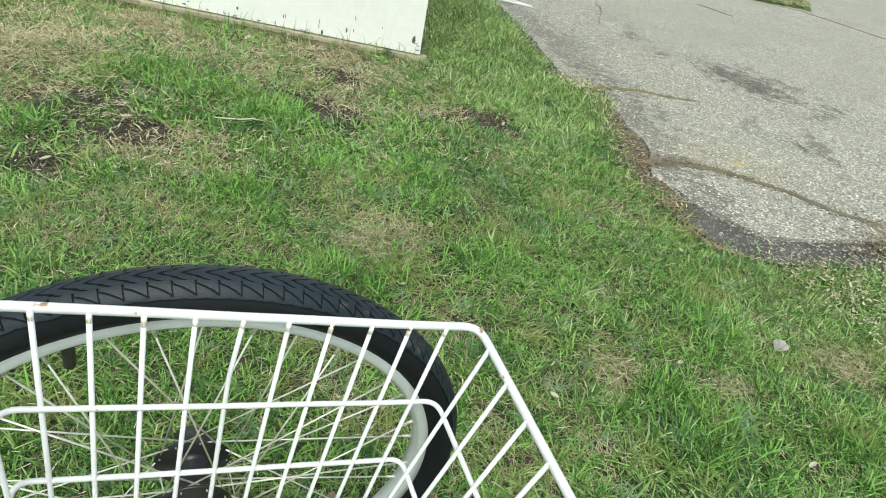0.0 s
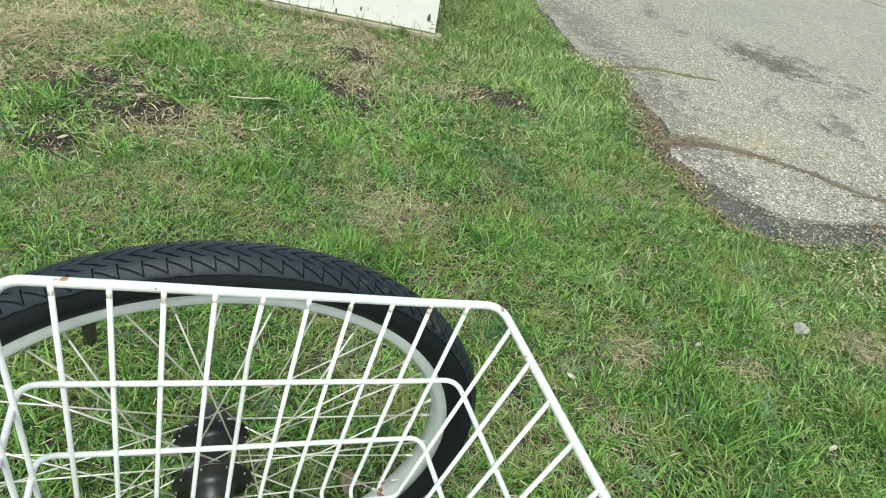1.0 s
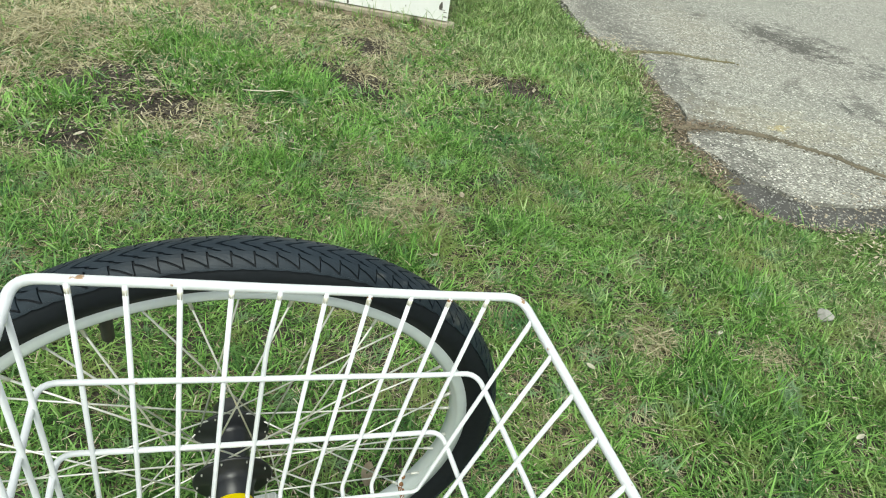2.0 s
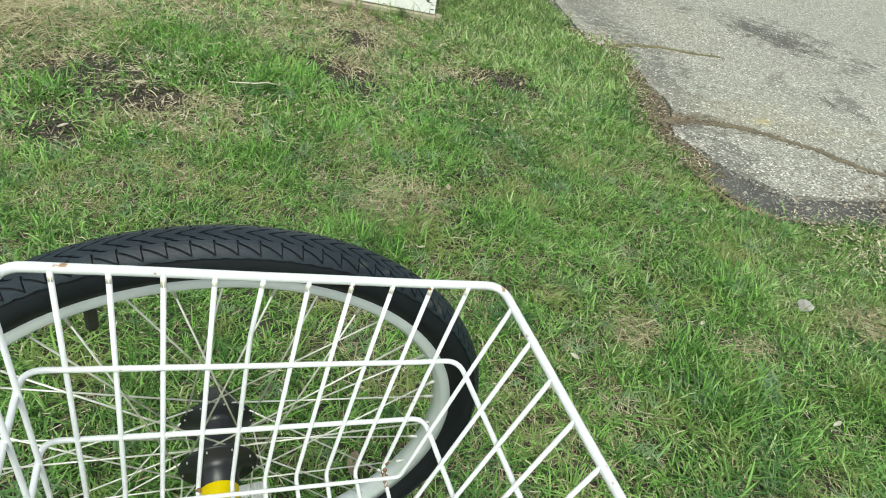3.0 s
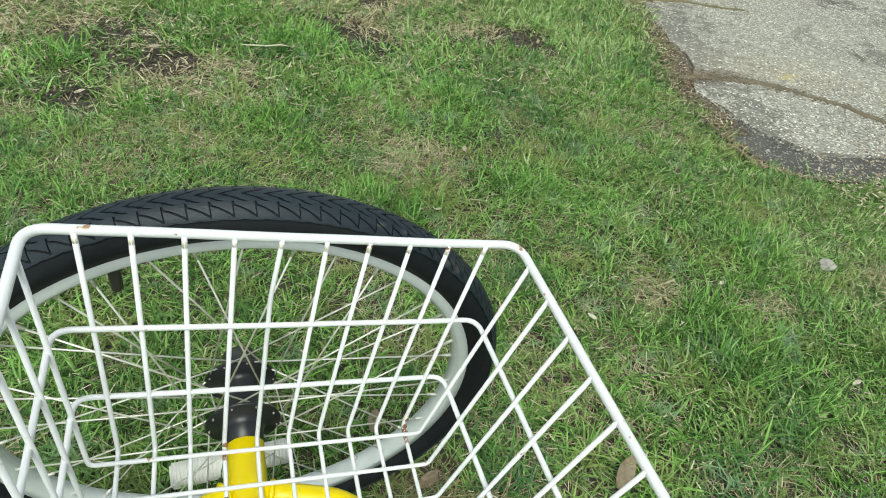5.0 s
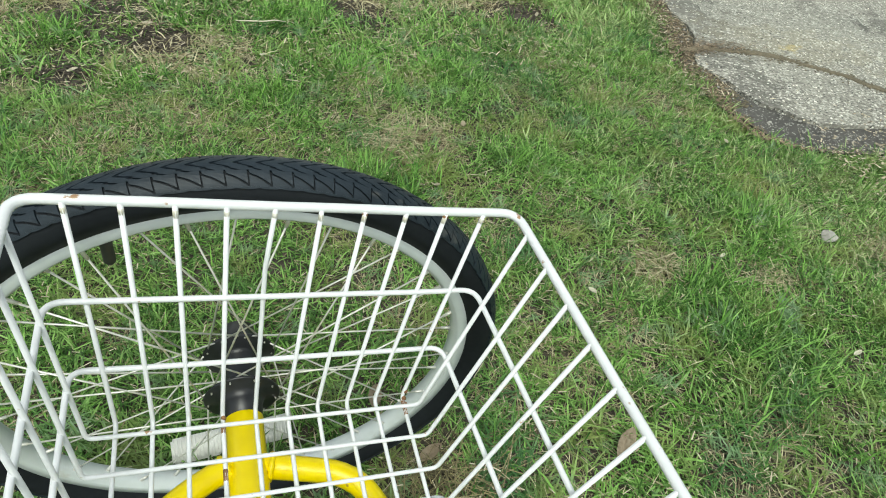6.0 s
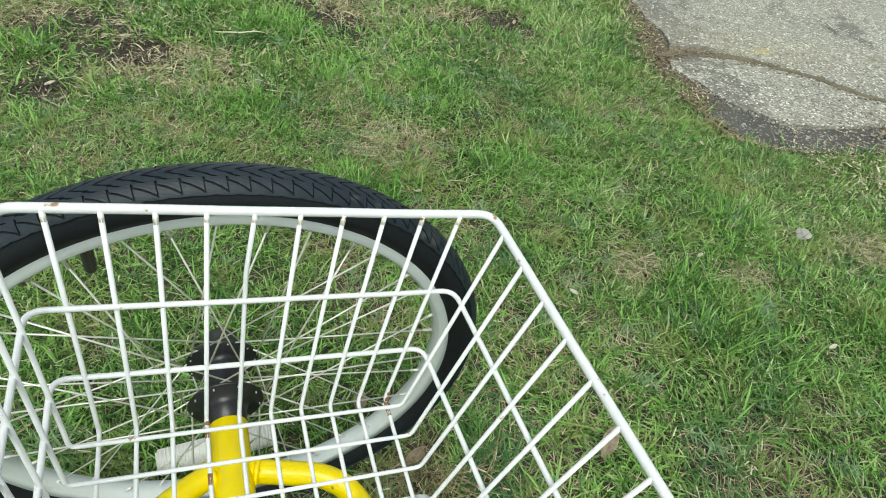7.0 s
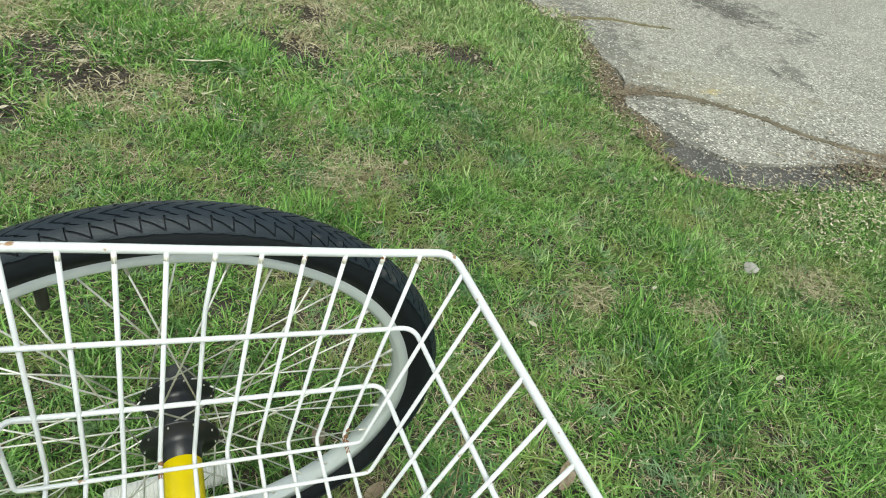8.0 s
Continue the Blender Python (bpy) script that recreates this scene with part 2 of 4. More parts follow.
YELLOW = over(surface("yellow_frame_paint", (0.88, 0.66, 0.001), (0.96, 0.76, 0.002), 0.28, scale=8, fine=50, bump=0.06, depth=0.0005), (0.30, 0.20, 0.05), 38, 0.70, 0.74)
ZINC = over(surface("galvanised_steel", (0.58, 0.62, 0.65), (0.80, 0.85, 0.88), 0.42, 0.2, scale=24, fine=90, bump=0.15, depth=0.0006), (0.25, 0.26, 0.27), 22, 0.55, 0.66)
DARK_METAL = surface("dark_steel", (0.03, 0.03, 0.03), (0.10, 0.10, 0.10), 0.5, 0.7)
LEAF_PALE = surface("pale_dead_leaf", (0.55, 0.50, 0.38), (0.80, 0.76, 0.64), 0.8, scale=30, fine=160, bump=0.3, per="object")
LEAF_BROWN = surface("brown_dead_leaf", (0.34, 0.27, 0.19), (0.58, 0.50, 0.38), 0.8, scale=30, fine=160, bump=0.3, per="object")
STONE = surface("grey_stone", (0.22, 0.21, 0.19), (0.42, 0.405, 0.365), 0.9, scale=30, fine=150, bump=0.5, per="island")
PLASTIC = surface("white_plastic", (0.66, 0.66, 0.62), (0.78, 0.78, 0.74), 0.5, scale=20, fine=90, bump=0.1)


# ---- building helpers ----
def part(name, bm, material, parent=None, label="", smooth=True):
    """Links a bmesh as one mesh object, under a thing or a part if one is given."""
    me = bpy.data.meshes.new(name)
    bm.to_mesh(me)
    bm.free()
    me.materials.append(material)
    if smooth:
        me.shade_smooth()
    ob = new(name, me)
    ob.parent = parent
    return tagged(ob, label)


def tube(bm, points, radius, sides=8, closed=False, ends=True):
    """A round bar along points, with the turns mitred."""
    pts = [Vector(p) for p in points]
    n = len(pts)
    rings = []
    side = None
    for i, p in enumerate(pts):
        a = pts[(i - 1) % n] if closed or i else p
        b = pts[(i + 1) % n] if closed or i < n - 1 else p
        along = (b - a).normalized()
        if side is None:
            side = along.orthogonal().normalized()
        side = (side - along * side.dot(along)).normalized()
        up = along.cross(side)
        r = radius[i] if isinstance(radius, (list, tuple)) else radius
        rings.append([bm.verts.new(p + (side * math.cos(k * math.tau / sides) + up * math.sin(k * math.tau / sides)) * r) for k in range(sides)])
    if closed:
        # line the last ring up with the first
        best = min(range(sides), key=lambda s: (rings[-1][s].co - rings[0][0].co).length)
        rings.append(rings[0][-best:] + rings[0][:-best] if best else rings[0])
    for r, s in zip(rings, rings[1:]):
        for k in range(sides):
            bm.faces.new((r[k], r[(k + 1) % sides], s[(k + 1) % sides], s[k]))
    if not closed and ends:
        bm.faces.new(rings[0][::-1])
        bm.faces.new(rings[-1])
    return bm


def rounded(points, radius, steps=4, closed=False):
    """The corners of a line of points, cut back and rounded."""
    pts = [Vector(p) for p in points]
    n, out = len(pts), []
    for i, p in enumerate(pts):
        if not closed and i in (0, n - 1):
            out.append(p)
            continue
        a, b = pts[(i - 1) % n] - p, pts[(i + 1) % n] - p
        r = min(radius, a.length * 0.45, b.length * 0.45)
        s, e = p + a.normalized() * r, p + b.normalized() * r
        for k in range(steps + 1):
            t = k / steps
            out.append(s * (1 - t) ** 2 + p * 2 * t * (1 - t) + e * t * t)
    return out


def lathe(bm, profile, sides=96, closed=True, start=0.0, end=math.tau):
    """Turns a profile of (radius, y) about the y axis at the height AXLE."""
    whole = end - start >= math.tau - 1e-6
    rings = []
    for k in range(sides if whole else sides + 1):
        a = start + (end - start) * k / sides
        rings.append([bm.verts.new((r * math.cos(a), y, AXLE + r * math.sin(a))) for r, y in profile])
    if whole:
        rings.append(rings[0])
    m = len(profile)
    for r, s in zip(rings, rings[1:]):
        for j in range(m if closed else m - 1):
            bm.faces.new((r[j], s[j], s[(j + 1) % m], r[(j + 1) % m]))
    bmesh.ops.recalc_face_normals(bm, faces=bm.faces)
    return bm


def box(bm, x0, y0, z0, x1, y1, z1, bevel=0.0):
    made = bmesh.ops.create_cube(bm, size=1)["verts"]
    bmesh.ops.scale(bm, vec=(x1 - x0, y1 - y0, z1 - z0), verts=made)
    bmesh.ops.translate(bm, vec=((x0 + x1) / 2, (y0 + y1) / 2, (z0 + z1) / 2), verts=made)
    if bevel:
        bmesh.ops.bevel(bm, geom=list({e for v in made for e in v.link_edges}), offset=bevel, segments=2, affect="EDGES")
    return bm


def from_arrays(name, verts, quads, tris, material, smooth=False):
    """A mesh object from arrays of corners, four-cornered and three-cornered faces."""
    me = bpy.data.meshes.new(name)
    me.vertices.add(len(verts))
    me.vertices.foreach_set("co", np.ascontiguousarray(verts, dtype=np.float32).ravel())
    loops = np.concatenate([quads.ravel(), tris.ravel()]).astype(np.int32)
    me.loops.add(len(loops))
    me.loops.foreach_set("vertex_index", loops)
    me.polygons.add(len(quads) + len(tris))
    first = np.concatenate([np.arange(len(quads)) * 4, len(quads) * 4 + np.arange(len(tris)) * 3]).astype(np.int32)
    me.polygons.foreach_set("loop_start", first)
    me.update(calc_edges=True)
    me.materials.append(material)
    if smooth:
        me.shade_smooth()
    return new(name, me)


# ---- ground, driveway, verge ----
# the driveway's border with the lawn: x at each y, from the near rounded corner to the far end
EDGE_Y = [0.60, 0.64, 0.68, 0.77, 1.02, 1.28, 1.66, 2.20, 2.48, 3.27, 4.22, 6.0, 9.0, 14.0]
EDGE_X = [2.30, 1.92, 1.75, 1.64, 1.65, 1.68, 1.85, 2.03, 1.92, 2.10, 2.25, 2.5, 2.9, 3.4]


def edge_x(y):
    """Where the asphalt begins at y; far off to the right beside and before its rounded near corner."""
    y = np.asarray(y, dtype=float)
    return np.where(y < 0.60, 2.3 + (0.60 - y) * 2.2, np.interp(y, EDGE_Y, EDGE_X))


def wobble(x, y, scale, seed=0.0):
    return noise.noise(Vector((x * scale + seed, y * scale - seed, seed * 1.7)))


bm = bmesh.new()
bmesh.ops.create_grid(bm, x_segments=60, y_segments=60, size=6)
bmesh.ops.translate(bm, vec=(1, 2, 0), verts=bm.verts)
for v in bm.verts:
    v.co.z = -0.012 + 0.010 * wobble(v.co.x, v.co.y, 2.2)
rim = [e for e in bm.edges if e.is_boundary]
for reach in (40, 400, 2500):
    out = bmesh.ops.extrude_edge_only(bm, edges=rim)["geom"]
    vs = [g for g in out if isinstance(g, bmesh.types.BMVert)]
    for v in vs:
        d = Vector((v.co.x - 1, v.co.y - 2, 0))
        d /= max(abs(d.x), abs(d.y))
        v.co = Vector((1, 2, -0.012)) + d * reach
    rim = [g for g in out if isinstance(g, bmesh.types.BMEdge) and g.is_boundary]
tagged(part("ground", bm, SOIL), "dark soil under a patchy spring lawn", "ground", kind="structure")

ys = np.concatenate([np.arange(0.60, 4.6, 0.03), np.arange(4.6, 14.01, 0.4)])
border = [(float(edge_x(y)) + 0.035 * wobble(0, y, 5.0) + 0.015 * wobble(3, y, 17.0), float(y)) for y in ys]
near = [(2.30 + 0.044 * 2.2 * k * 6, 0.60 - 0.044 * k * 6 + 0.02 * wobble(k, 0, 0.7)) for k in range(12, 0, -1)]


def sheet(name, outline, z, thick, material):
    """A flat slab with the given outline."""
    bm = bmesh.new()
    top = bm.faces.new([bm.verts.new((x, y, z)) for x, y in outline])
    top.normal_update()
    if top.normal.z < 0:
        top.normal_flip()
    low = bmesh.ops.extrude_face_region(bm, geom=[top])
    bmesh.ops.translate(bm, vec=(0, 0, -thick), verts=[g for g in low["geom"] if isinstance(g, bmesh.types.BMVert)])
    bmesh.ops.recalc_face_normals(bm, faces=bm.faces)
    bmesh.ops.triangulate(bm, faces=[f for f in bm.faces if len(f.verts) > 4])
    return part(name, bm, material, smooth=False)


def worn(x, y):
    """How far the top course of the asphalt has crumbled back from the border at y."""
    return x + 0.02 + 0.15 * math.exp(-((y - 0.78) / 0.26) ** 2) + 0.05 * math.exp(-((y - 1.5) / 0.25) ** 2) + 0.02 * wobble(1, y, 11.0)


top = [(x, y + 0.15 + 0.03 * wobble(x, 0, 4.0)) for x, y in near] + [(worn(x, y), y + 0.15 * max(0.0, 1 - (y - 0.60) / 0.40)) for x, y in border]
tagged(sheet("driveway", top + [(60, 14), (60, -2.4)], 0.016, 0.05, ASPHALT), "worn grey asphalt driveway with cracks and loose chips", "driveway", kind="structure")
tagged(sheet("driveway_border", near + border + [(60, 14), (60, -2.6)], 0.003, 0.03, OLD_TAR), "crumbled dark tar border of the driveway", "driveway", kind="structure")


def ribbon(name, line, width, z, material, label, taper=1.0):
    """A ragged, slightly domed strip along a line on the ground."""
    pts = []
    for (x0, y0), (x1, y1) in zip(line, line[1:]):
        n = max(2, int(math.hypot(x1 - x0, y1 - y0) / 0.025))
        pts += [(x0 + (x1 - x0) * k / n, y0 + (y1 - y0) * k / n) for k in range(n)]
    pts.append(line[-1])
    bm = bmesh.new()
    rows = []
    for i, (x, y) in enumerate(pts):
        a, b = pts[max(i - 1, 0)], pts[min(i + 1, len(pts) - 1)]
        d = Vector((b[0] - a[0], b[1] - a[1], 0)).normalized()
        side = Vector((-d.y, d.x, 0))
        c = Vector((x, y, z)) + side * 0.03 * wobble(x, y, 6.0, 2.0)
        w = width * (0.75 + 0.7 * wobble(x, y, 9.0, 4.0)) * (1 + (taper - 1) * i / len(pts))
        rows.append([bm.verts.new(c + side * w * t * (1 + 0.5 * wobble(x, y, 40.0, 5.0 + t)) + Vector((0, 0, h + 0.003 * wobble(x, y, 60.0, t)))) for t, h in ((-1, -0.004), (-0.4, 0.003), (0.4, 0.004), (1, -0.004))])
    for r, q in zip(rows, rows[1:]):
        for k in range(3):
            bm.faces.new((r[k], r[k + 1], q[k + 1], q[k]))
    return tagged(part(name, bm, material), label, "crack", kind="structure")


CRACK_NEAR = [(1.70, 1.36), (1.85, 1.37), (1.98, 1.335), (2.13, 1.26), (2.28, 1.10), (2.36, 0.965), (2.50, 0.84), (2.80, 0.62)]
CRACK_FAR = [(1.98, 2.20), (2.10, 2.25), (2.30, 2.25), (2.46, 2.19), (2.62, 2.13)]
SEAM = [(6.9, 6.2), (7.35, 5.9), (7.42, 5.3), (7.48, 4.7), (7.7, 3.4), (8.0, 2.0)]
ribbon("driveway_crack", CRACK_NEAR, 0.028, 0.016, MOSS, "mossy dirt-filled crack across the asphalt", 1.4)
ribbon("driveway_crack", CRACK_FAR, 0.040, 0.017, GREEN_MOSS, "mossy dirt-filled crack across the asphalt", 0.12)
for line, wide in (([(3.50, 4.67), (3.36, 4.36), (3.30, 4.21), (3.12, 3.98), (3.00, 3.78)], 0.007), ([(5.2, 5.3), (5.27, 5.05), (5.30, 4.85)], 0.012)):
    ribbon("driveway_crack", line, wide, 0.017, OLD_TAR, "fine dark crack in the worn asphalt", 0.4)
ribbon("driveway_seam", SEAM, 0.026, 0.018, MOSS, "dark tar seam between driveway and street")
tagged(sheet("verge", [(6.7, 6.25), (7.30, 6.18), (7.62, 5.95), (8.3, 6.6), (9.8, 8.6), (9.0, 9.5), (7.2, 8.5), (6.6, 7.2)], 0.03, 0.05, SOIL), "grass verge between driveway and street", "verge", kind="structure")

# ---- shed ----
CORNER, ALONG = Vector((1.137, 2.492, 0)), Vector((-0.918, 0.397, 0)).normalized()
BACK = Vector((0.397, 0.918, 0)).normalized()
SHED = Matrix(((ALONG.x, BACK.x, 0, CORNER.x), (ALONG.y, BACK.y, 0, CORNER.y), (0, 0, 1, 0), (0, 0, 0, 1)))
shed = tagged(new("shed"), "white painted wooden garden shed on a weathered sill board", "shed")
shed.matrix_world = SHED
front = new("front_wall")
front.parent = shed
for k in range(15):
    bm = box(bmesh.new(), 0.16 * k + 0.0152, 0.012, 0.036, 0.16 * k + 0.1748, 0.032, 2.10, 0.0007)
    bm.transform(Matrix(((1, 0.072, 0, 0), (0, 1, 0, 0), (0, 0, 1, 0), (0, 0, 0, 1))))
    part("board", bm, PAINT_WHITE, front, smooth=False)
bm = box(bmesh.new(), 0.015, 0.034, 0.040, 0.035, 1.80, 2.10, 0.002)
part("side_wall", bm, OLD_WOOD, shed, smooth=False)
bm = box(bmesh.new(), 2.395, 0.034, 0.040, 2.415, 1.80, 2.10, 0.002)
part("side_wall", bm, PAINT_WHITE, shed, smooth=False)
bm = box(bmesh.new(), 0.037, 1.78, 0.040, 2.393, 1.80, 2.10, 0.002)
part("back_wall", bm, PAINT_WHITE, shed, smooth=False)
# Sill split in two to colour in its lit top and less lit front.
bm = box(bmesh.new(), -0.022, -0.022, 0.010, 2.43, 0.05, 0.030, 0.003)
part("sill_board", bm, SILL, shed, "pale bare sill board, its lit top put into the colour", smooth=False)
bm = box(bmesh.new(), -0.026, -0.029, -0.03, 2.43, 0.05, 0.008, 0.004)
part("sill_front_dark", bm, OLD_WOOD, shed, "lower sill strip in darker weathered wood, added for the less lit, dirty front face", smooth=False)
bm = box(bmesh.new(), -0.10, -0.12, 2.105, 2.50, 1.92, 2.15, 0.004)
part("roof", bm, OLD_WOOD, shed, smooth=False)

chips = random.Random(5)
for u, z, w, h in [(0.949, 0.082, 0.006, 0.018), (1.217, 0.052, 0.020, 0.007), (1.195, 0.066, 0.012, 0.005), (0.756, 0.050, 0.003, 0.028), (0.716, 0.088, 0.003, 0.024), (0.706, 0.092, 0.0024, 0.026), (0.536, 0.088, 0.003, 0.05), (0.518, 0.050, 0.006, 0.034),
                   (0.356, 0.149, 0.0025, 0.026), (0.396, 0.083, 0.007, 0.022), (0.361, 0.088, 0.003, 0.018), (0.218, 0.131, 0.0025, 0.016), (0.229, 0.077, 0.004, 0.007), (0.056, 0.102, 0.011, 0.042), (0.047, 0.087, 0.018, 0.004), (0.033, 0.077, 0.014, 0.004),
                   (0.030, 0.056, 0.014, 0.006), (0.838, 0.044, 0.013, 0.005), (0.957, 0.044, 0.009, 0.007), (1.016, 0.046, 0.008, 0.006), (0.62, 0.042, 0.010, 0.005), (0.27, 0.042, 0.012, 0.004), (1.10, 0.047, 0.010, 0.006)]:
    bm = bmesh.new()
    ring = [bm.verts.new((u + w * math.cos(a) * chips.uniform(0.4, 1), 0.0105, z + h * math.sin(a) * chips.uniform(0.5, 1) * 0.6)) for a in [k * math.tau / 9 for k in range(9)]]
    face = bm.faces.new(ring)
    out = bmesh.ops.extrude_face_region(bm, geom=[face])
    bmesh.ops.translate(bm, vec=(0, 0.003, 0), verts=[g for g in out["geom"] if isinstance(g, bmesh.types.BMVert)])
    bmesh.ops.recalc_face_normals(bm, faces=bm.faces)
    part("paint_chip", bm, CHIP, shed, "dark flaked-off spot in the paint", smooth=False)

for ob in shed.children:  # the old shed is a little out of square
    if ob.type == "MESH":
        ob.data.transform(Matrix(((1, 0.072, 0, 0), (0, 1, 0, 0), (0, 0, 1, 0), (0, 0, 0, 1))))

# ---- the tricycle: its own axes have x along the wheel, y along the axle ----
AXLE = 0.305
TRIKE = Matrix(((0.9889, 0.0125, 0.1483, -0.001), (0.0, 0.9965, -0.084, 0.0006), (-0.1489, 0.083, 0.9854, -0.0068), (0, 0, 0, 1)))
trike = tagged(new("tricycle"), "yellow adult tricycle, parked, with a black-tyred rear wheel", "tricycle")
trike.matrix_world = TRIKE
TYRE_R, TYRE_W = 0.301, 0.0225
wheel = new("rear_wheel")
wheel.parent = trike
bm = bmesh.new()
mid = TYRE_R - 0.021
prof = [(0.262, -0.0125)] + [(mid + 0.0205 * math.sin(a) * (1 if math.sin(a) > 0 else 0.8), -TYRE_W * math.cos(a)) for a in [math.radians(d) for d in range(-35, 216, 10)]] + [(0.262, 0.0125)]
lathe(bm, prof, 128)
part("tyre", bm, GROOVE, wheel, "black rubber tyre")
# raised tread: chevron lands round the crown, shoulder lands cut by upright and slanting grooves
PITCHES = 107
step = math.tau / PITCHES
bm = bmesh.new()
ARM = ((0.0, 0.0), (0.08, 0.26), (0.17, 0.72), (0.19, 0.62), (0.288, 1.08))
CUT, ARM_CUT = 0.085, 0.23  # grooves' widths along the tread, in pitches


def land(side, k, rows):
    """One raised land: rows of (s, u), s from the crown to the shoulder, u in pitches along the tread."""
    def at(s, u, up):
        phi = math.radians(90 - side * 66 * s)
        a, r = step * (k + 0.10 - u), mid + (0.0205 + up) * math.sin(phi)
        return bm.verts.new((r * math.cos(a), -(TYRE_W + up) * math.cos(phi), AXLE + r * math.sin(a)))
    top = [[at(s, u, 0.0020) for s, u in row] for row in rows]
    low = [[at(s, u, -0.0006) for s, u in row] for row in rows]
    m = len(rows[0])
    for p, q in zip(top, top[1:]):
        for j in range(m - 1):
            bm.faces.new((p[j], p[j + 1], q[j + 1], q[j]))
    edge = [(i, 0) for i in range(len(rows))] + [(len(rows) - 1, j) for j in range(1, m)] + [(i, m - 1) for i in range(len(rows) - 2, -1, -1)] + [(0, j) for j in range(m - 2, 0, -1)]
    for (i, j), (g, h) in zip(edge, edge[1:] + edge[:1]):
        bm.faces.new((top[i][j], top[g][h], low[g][h], low[i][j]))


for side in (-1, 1):
    for k in range(PITCHES):
        land(side, k, [[(s, slide + ARM_CUT / 2 + (1 - ARM_CUT) * j / 3) for j in range(4)] for s, slide in ARM])
        # between two upright grooves: above and below the slanting one
        span = [CUT / 2 + (1 - CUT) * j / 3 for j in range(4)]
        land(side, k, [[(0.290 + (0.385 + 0.34 * u ** 1.3 - 0.290) * i / 3, 0.53 + u + 0.05 * i / 3) for u in span] for i in range(4)])
        land(side, k, [[(0.440 + 0.34 * u ** 1.3 + (0.788 - 0.440 - 0.34 * u ** 1.3) * i / 3, 0.53 + u + 0.05 * i / 3) for u in span] for i in range(4)])
        land(side, k, [[(s - (0.03 if j == 2 and s > 0.83 else 0.0), 0.53 + j / 4) for j in range(5)] for s in (0.790, 0.82, 0.87)])
bmesh.ops.recalc_face_normals(bm, faces=bm.faces)
part("tread", bm, RUBBER, wheel, "worn slanted tread blocks", smooth=False)
bm = bmesh.new()
prof = [(0.2647, -0.0136), (0.2647, -0.0120), (0.2585, -0.0112), (0.2560, 0.0), (0.2585, 0.0112), (0.2647, 0.0120), (0.2647, 0.0136), (0.2535, 0.0134), (0.2517, 0.0126), (0.2508, 0.0098), (0.2490, 0.0090), (0.2480, 0.0), (0.2490, -0.0090), (0.2508, -0.0098), (0.2517, -0.0126), (0.2535, -0.0134)]
lathe(bm, prof, 128)
part("rim", bm, RIM_PAINT, wheel, "grey-white painted steel rim")
bm = bmesh.new()
lathe(bm, [(0.0150, -0.062), (0.0195, -0.060), (0.0205, -0.042), (0.0240, -0.0335), (0.0388, -0.0318), (0.0402, -0.0300), (0.0388, -0.0280), (0.0215, -0.0262), (0.0180, -0.020), (0.0178, 0.016), (0.0215, 0.0220), (0.0388, 0.0238), (0.0402, 0.0258), (0.0388, 0.0276), (0.0240, 0.0293), (0.0205, 0.040), (0.0195, 0.060), (0.0150, 0.062)], 64, closed=False)
part("hub", bm, HUB_BLACK, wheel, "black painted hub with drilled flanges")
for k in range(36):
    side = 1 if k % 2 else -1
    flange = 0.0295 if side < 0 else 0.0253
    a0 = math.radians(k * 10 + 4)
    turn = math.radians(70) * (-1 if (k // 2) % 2 else 1)
    a1 = a0 + turn
    bm = bmesh.new()
    start = Vector((0.036 * math.cos(a1), side * flange, AXLE + 0.036 * math.sin(a1)))
    end = Vector((0.249 * math.cos(a0), side * 0.004, AXLE + 0.249 * math.sin(a0)))
    tube(bm, [start, end], 0.0010, 6)
    way = (start - end).normalized()
    tube(bm, [end - way * 0.004, end + way * 0.012], [0.0022, 0.0017], 6)
    # bent end and head through the flange
    face = Vector((start.x, side * (flange + 0.0038), start.z))
    tube(bm, [start + Vector((0, -side * 0.003, 0)), face, face + Vector((0, side * 0.0012, 0))], [0.0010, 0.0010, 0.0006], 8)
    part("spoke", bm, SPOKE, wheel)
bm = bmesh.new()
a = math.radians(119)
base = Vector((0.249 * math.cos(a), -0.002, AXLE + 0.249 * math.sin(a)))
tube(bm, [base + Vector((0.10 * d, -0.05 * d, -d)) for d in (-0.003, 0.004, 0.006, 0.026, 0.029)], [0.0062, 0.0060, 0.0052, 0.0050, 0.003], 12)
part("valve", bm, DARK_METAL, wheel, "black valve stem")

# frame tubes
bm = bmesh.new()
tube(bm, [(0, y, AXLE) for y in (-0.056, -0.058, -0.30, -0.62)], [0.0180, 0.0198, 0.0198, 0.0198], 32)
part("axle_tube", bm, YELLOW, trike)
for way in ((1, [(0.008, -0.112), (0.055, -0.122), (0.090, -0.131), (0.112, -0.148), (0.126, -0.176), (0.132, -0.23), (0.134, -0.42)]),
            (-1, [(-0.008, -0.106), (-0.037, -0.119), (-0.063, -0.135), (-0.086, -0.155), (-0.110, -0.19), (-0.122, -0.24), (-0.126, -0.42)])):
    bm = bmesh.new()
    tube(bm, rounded([(x, y, AXLE) for x, y in way[1]], 0.03, 3), 0.0125, 16)
    part("stay", bm, YELLOW, trike)

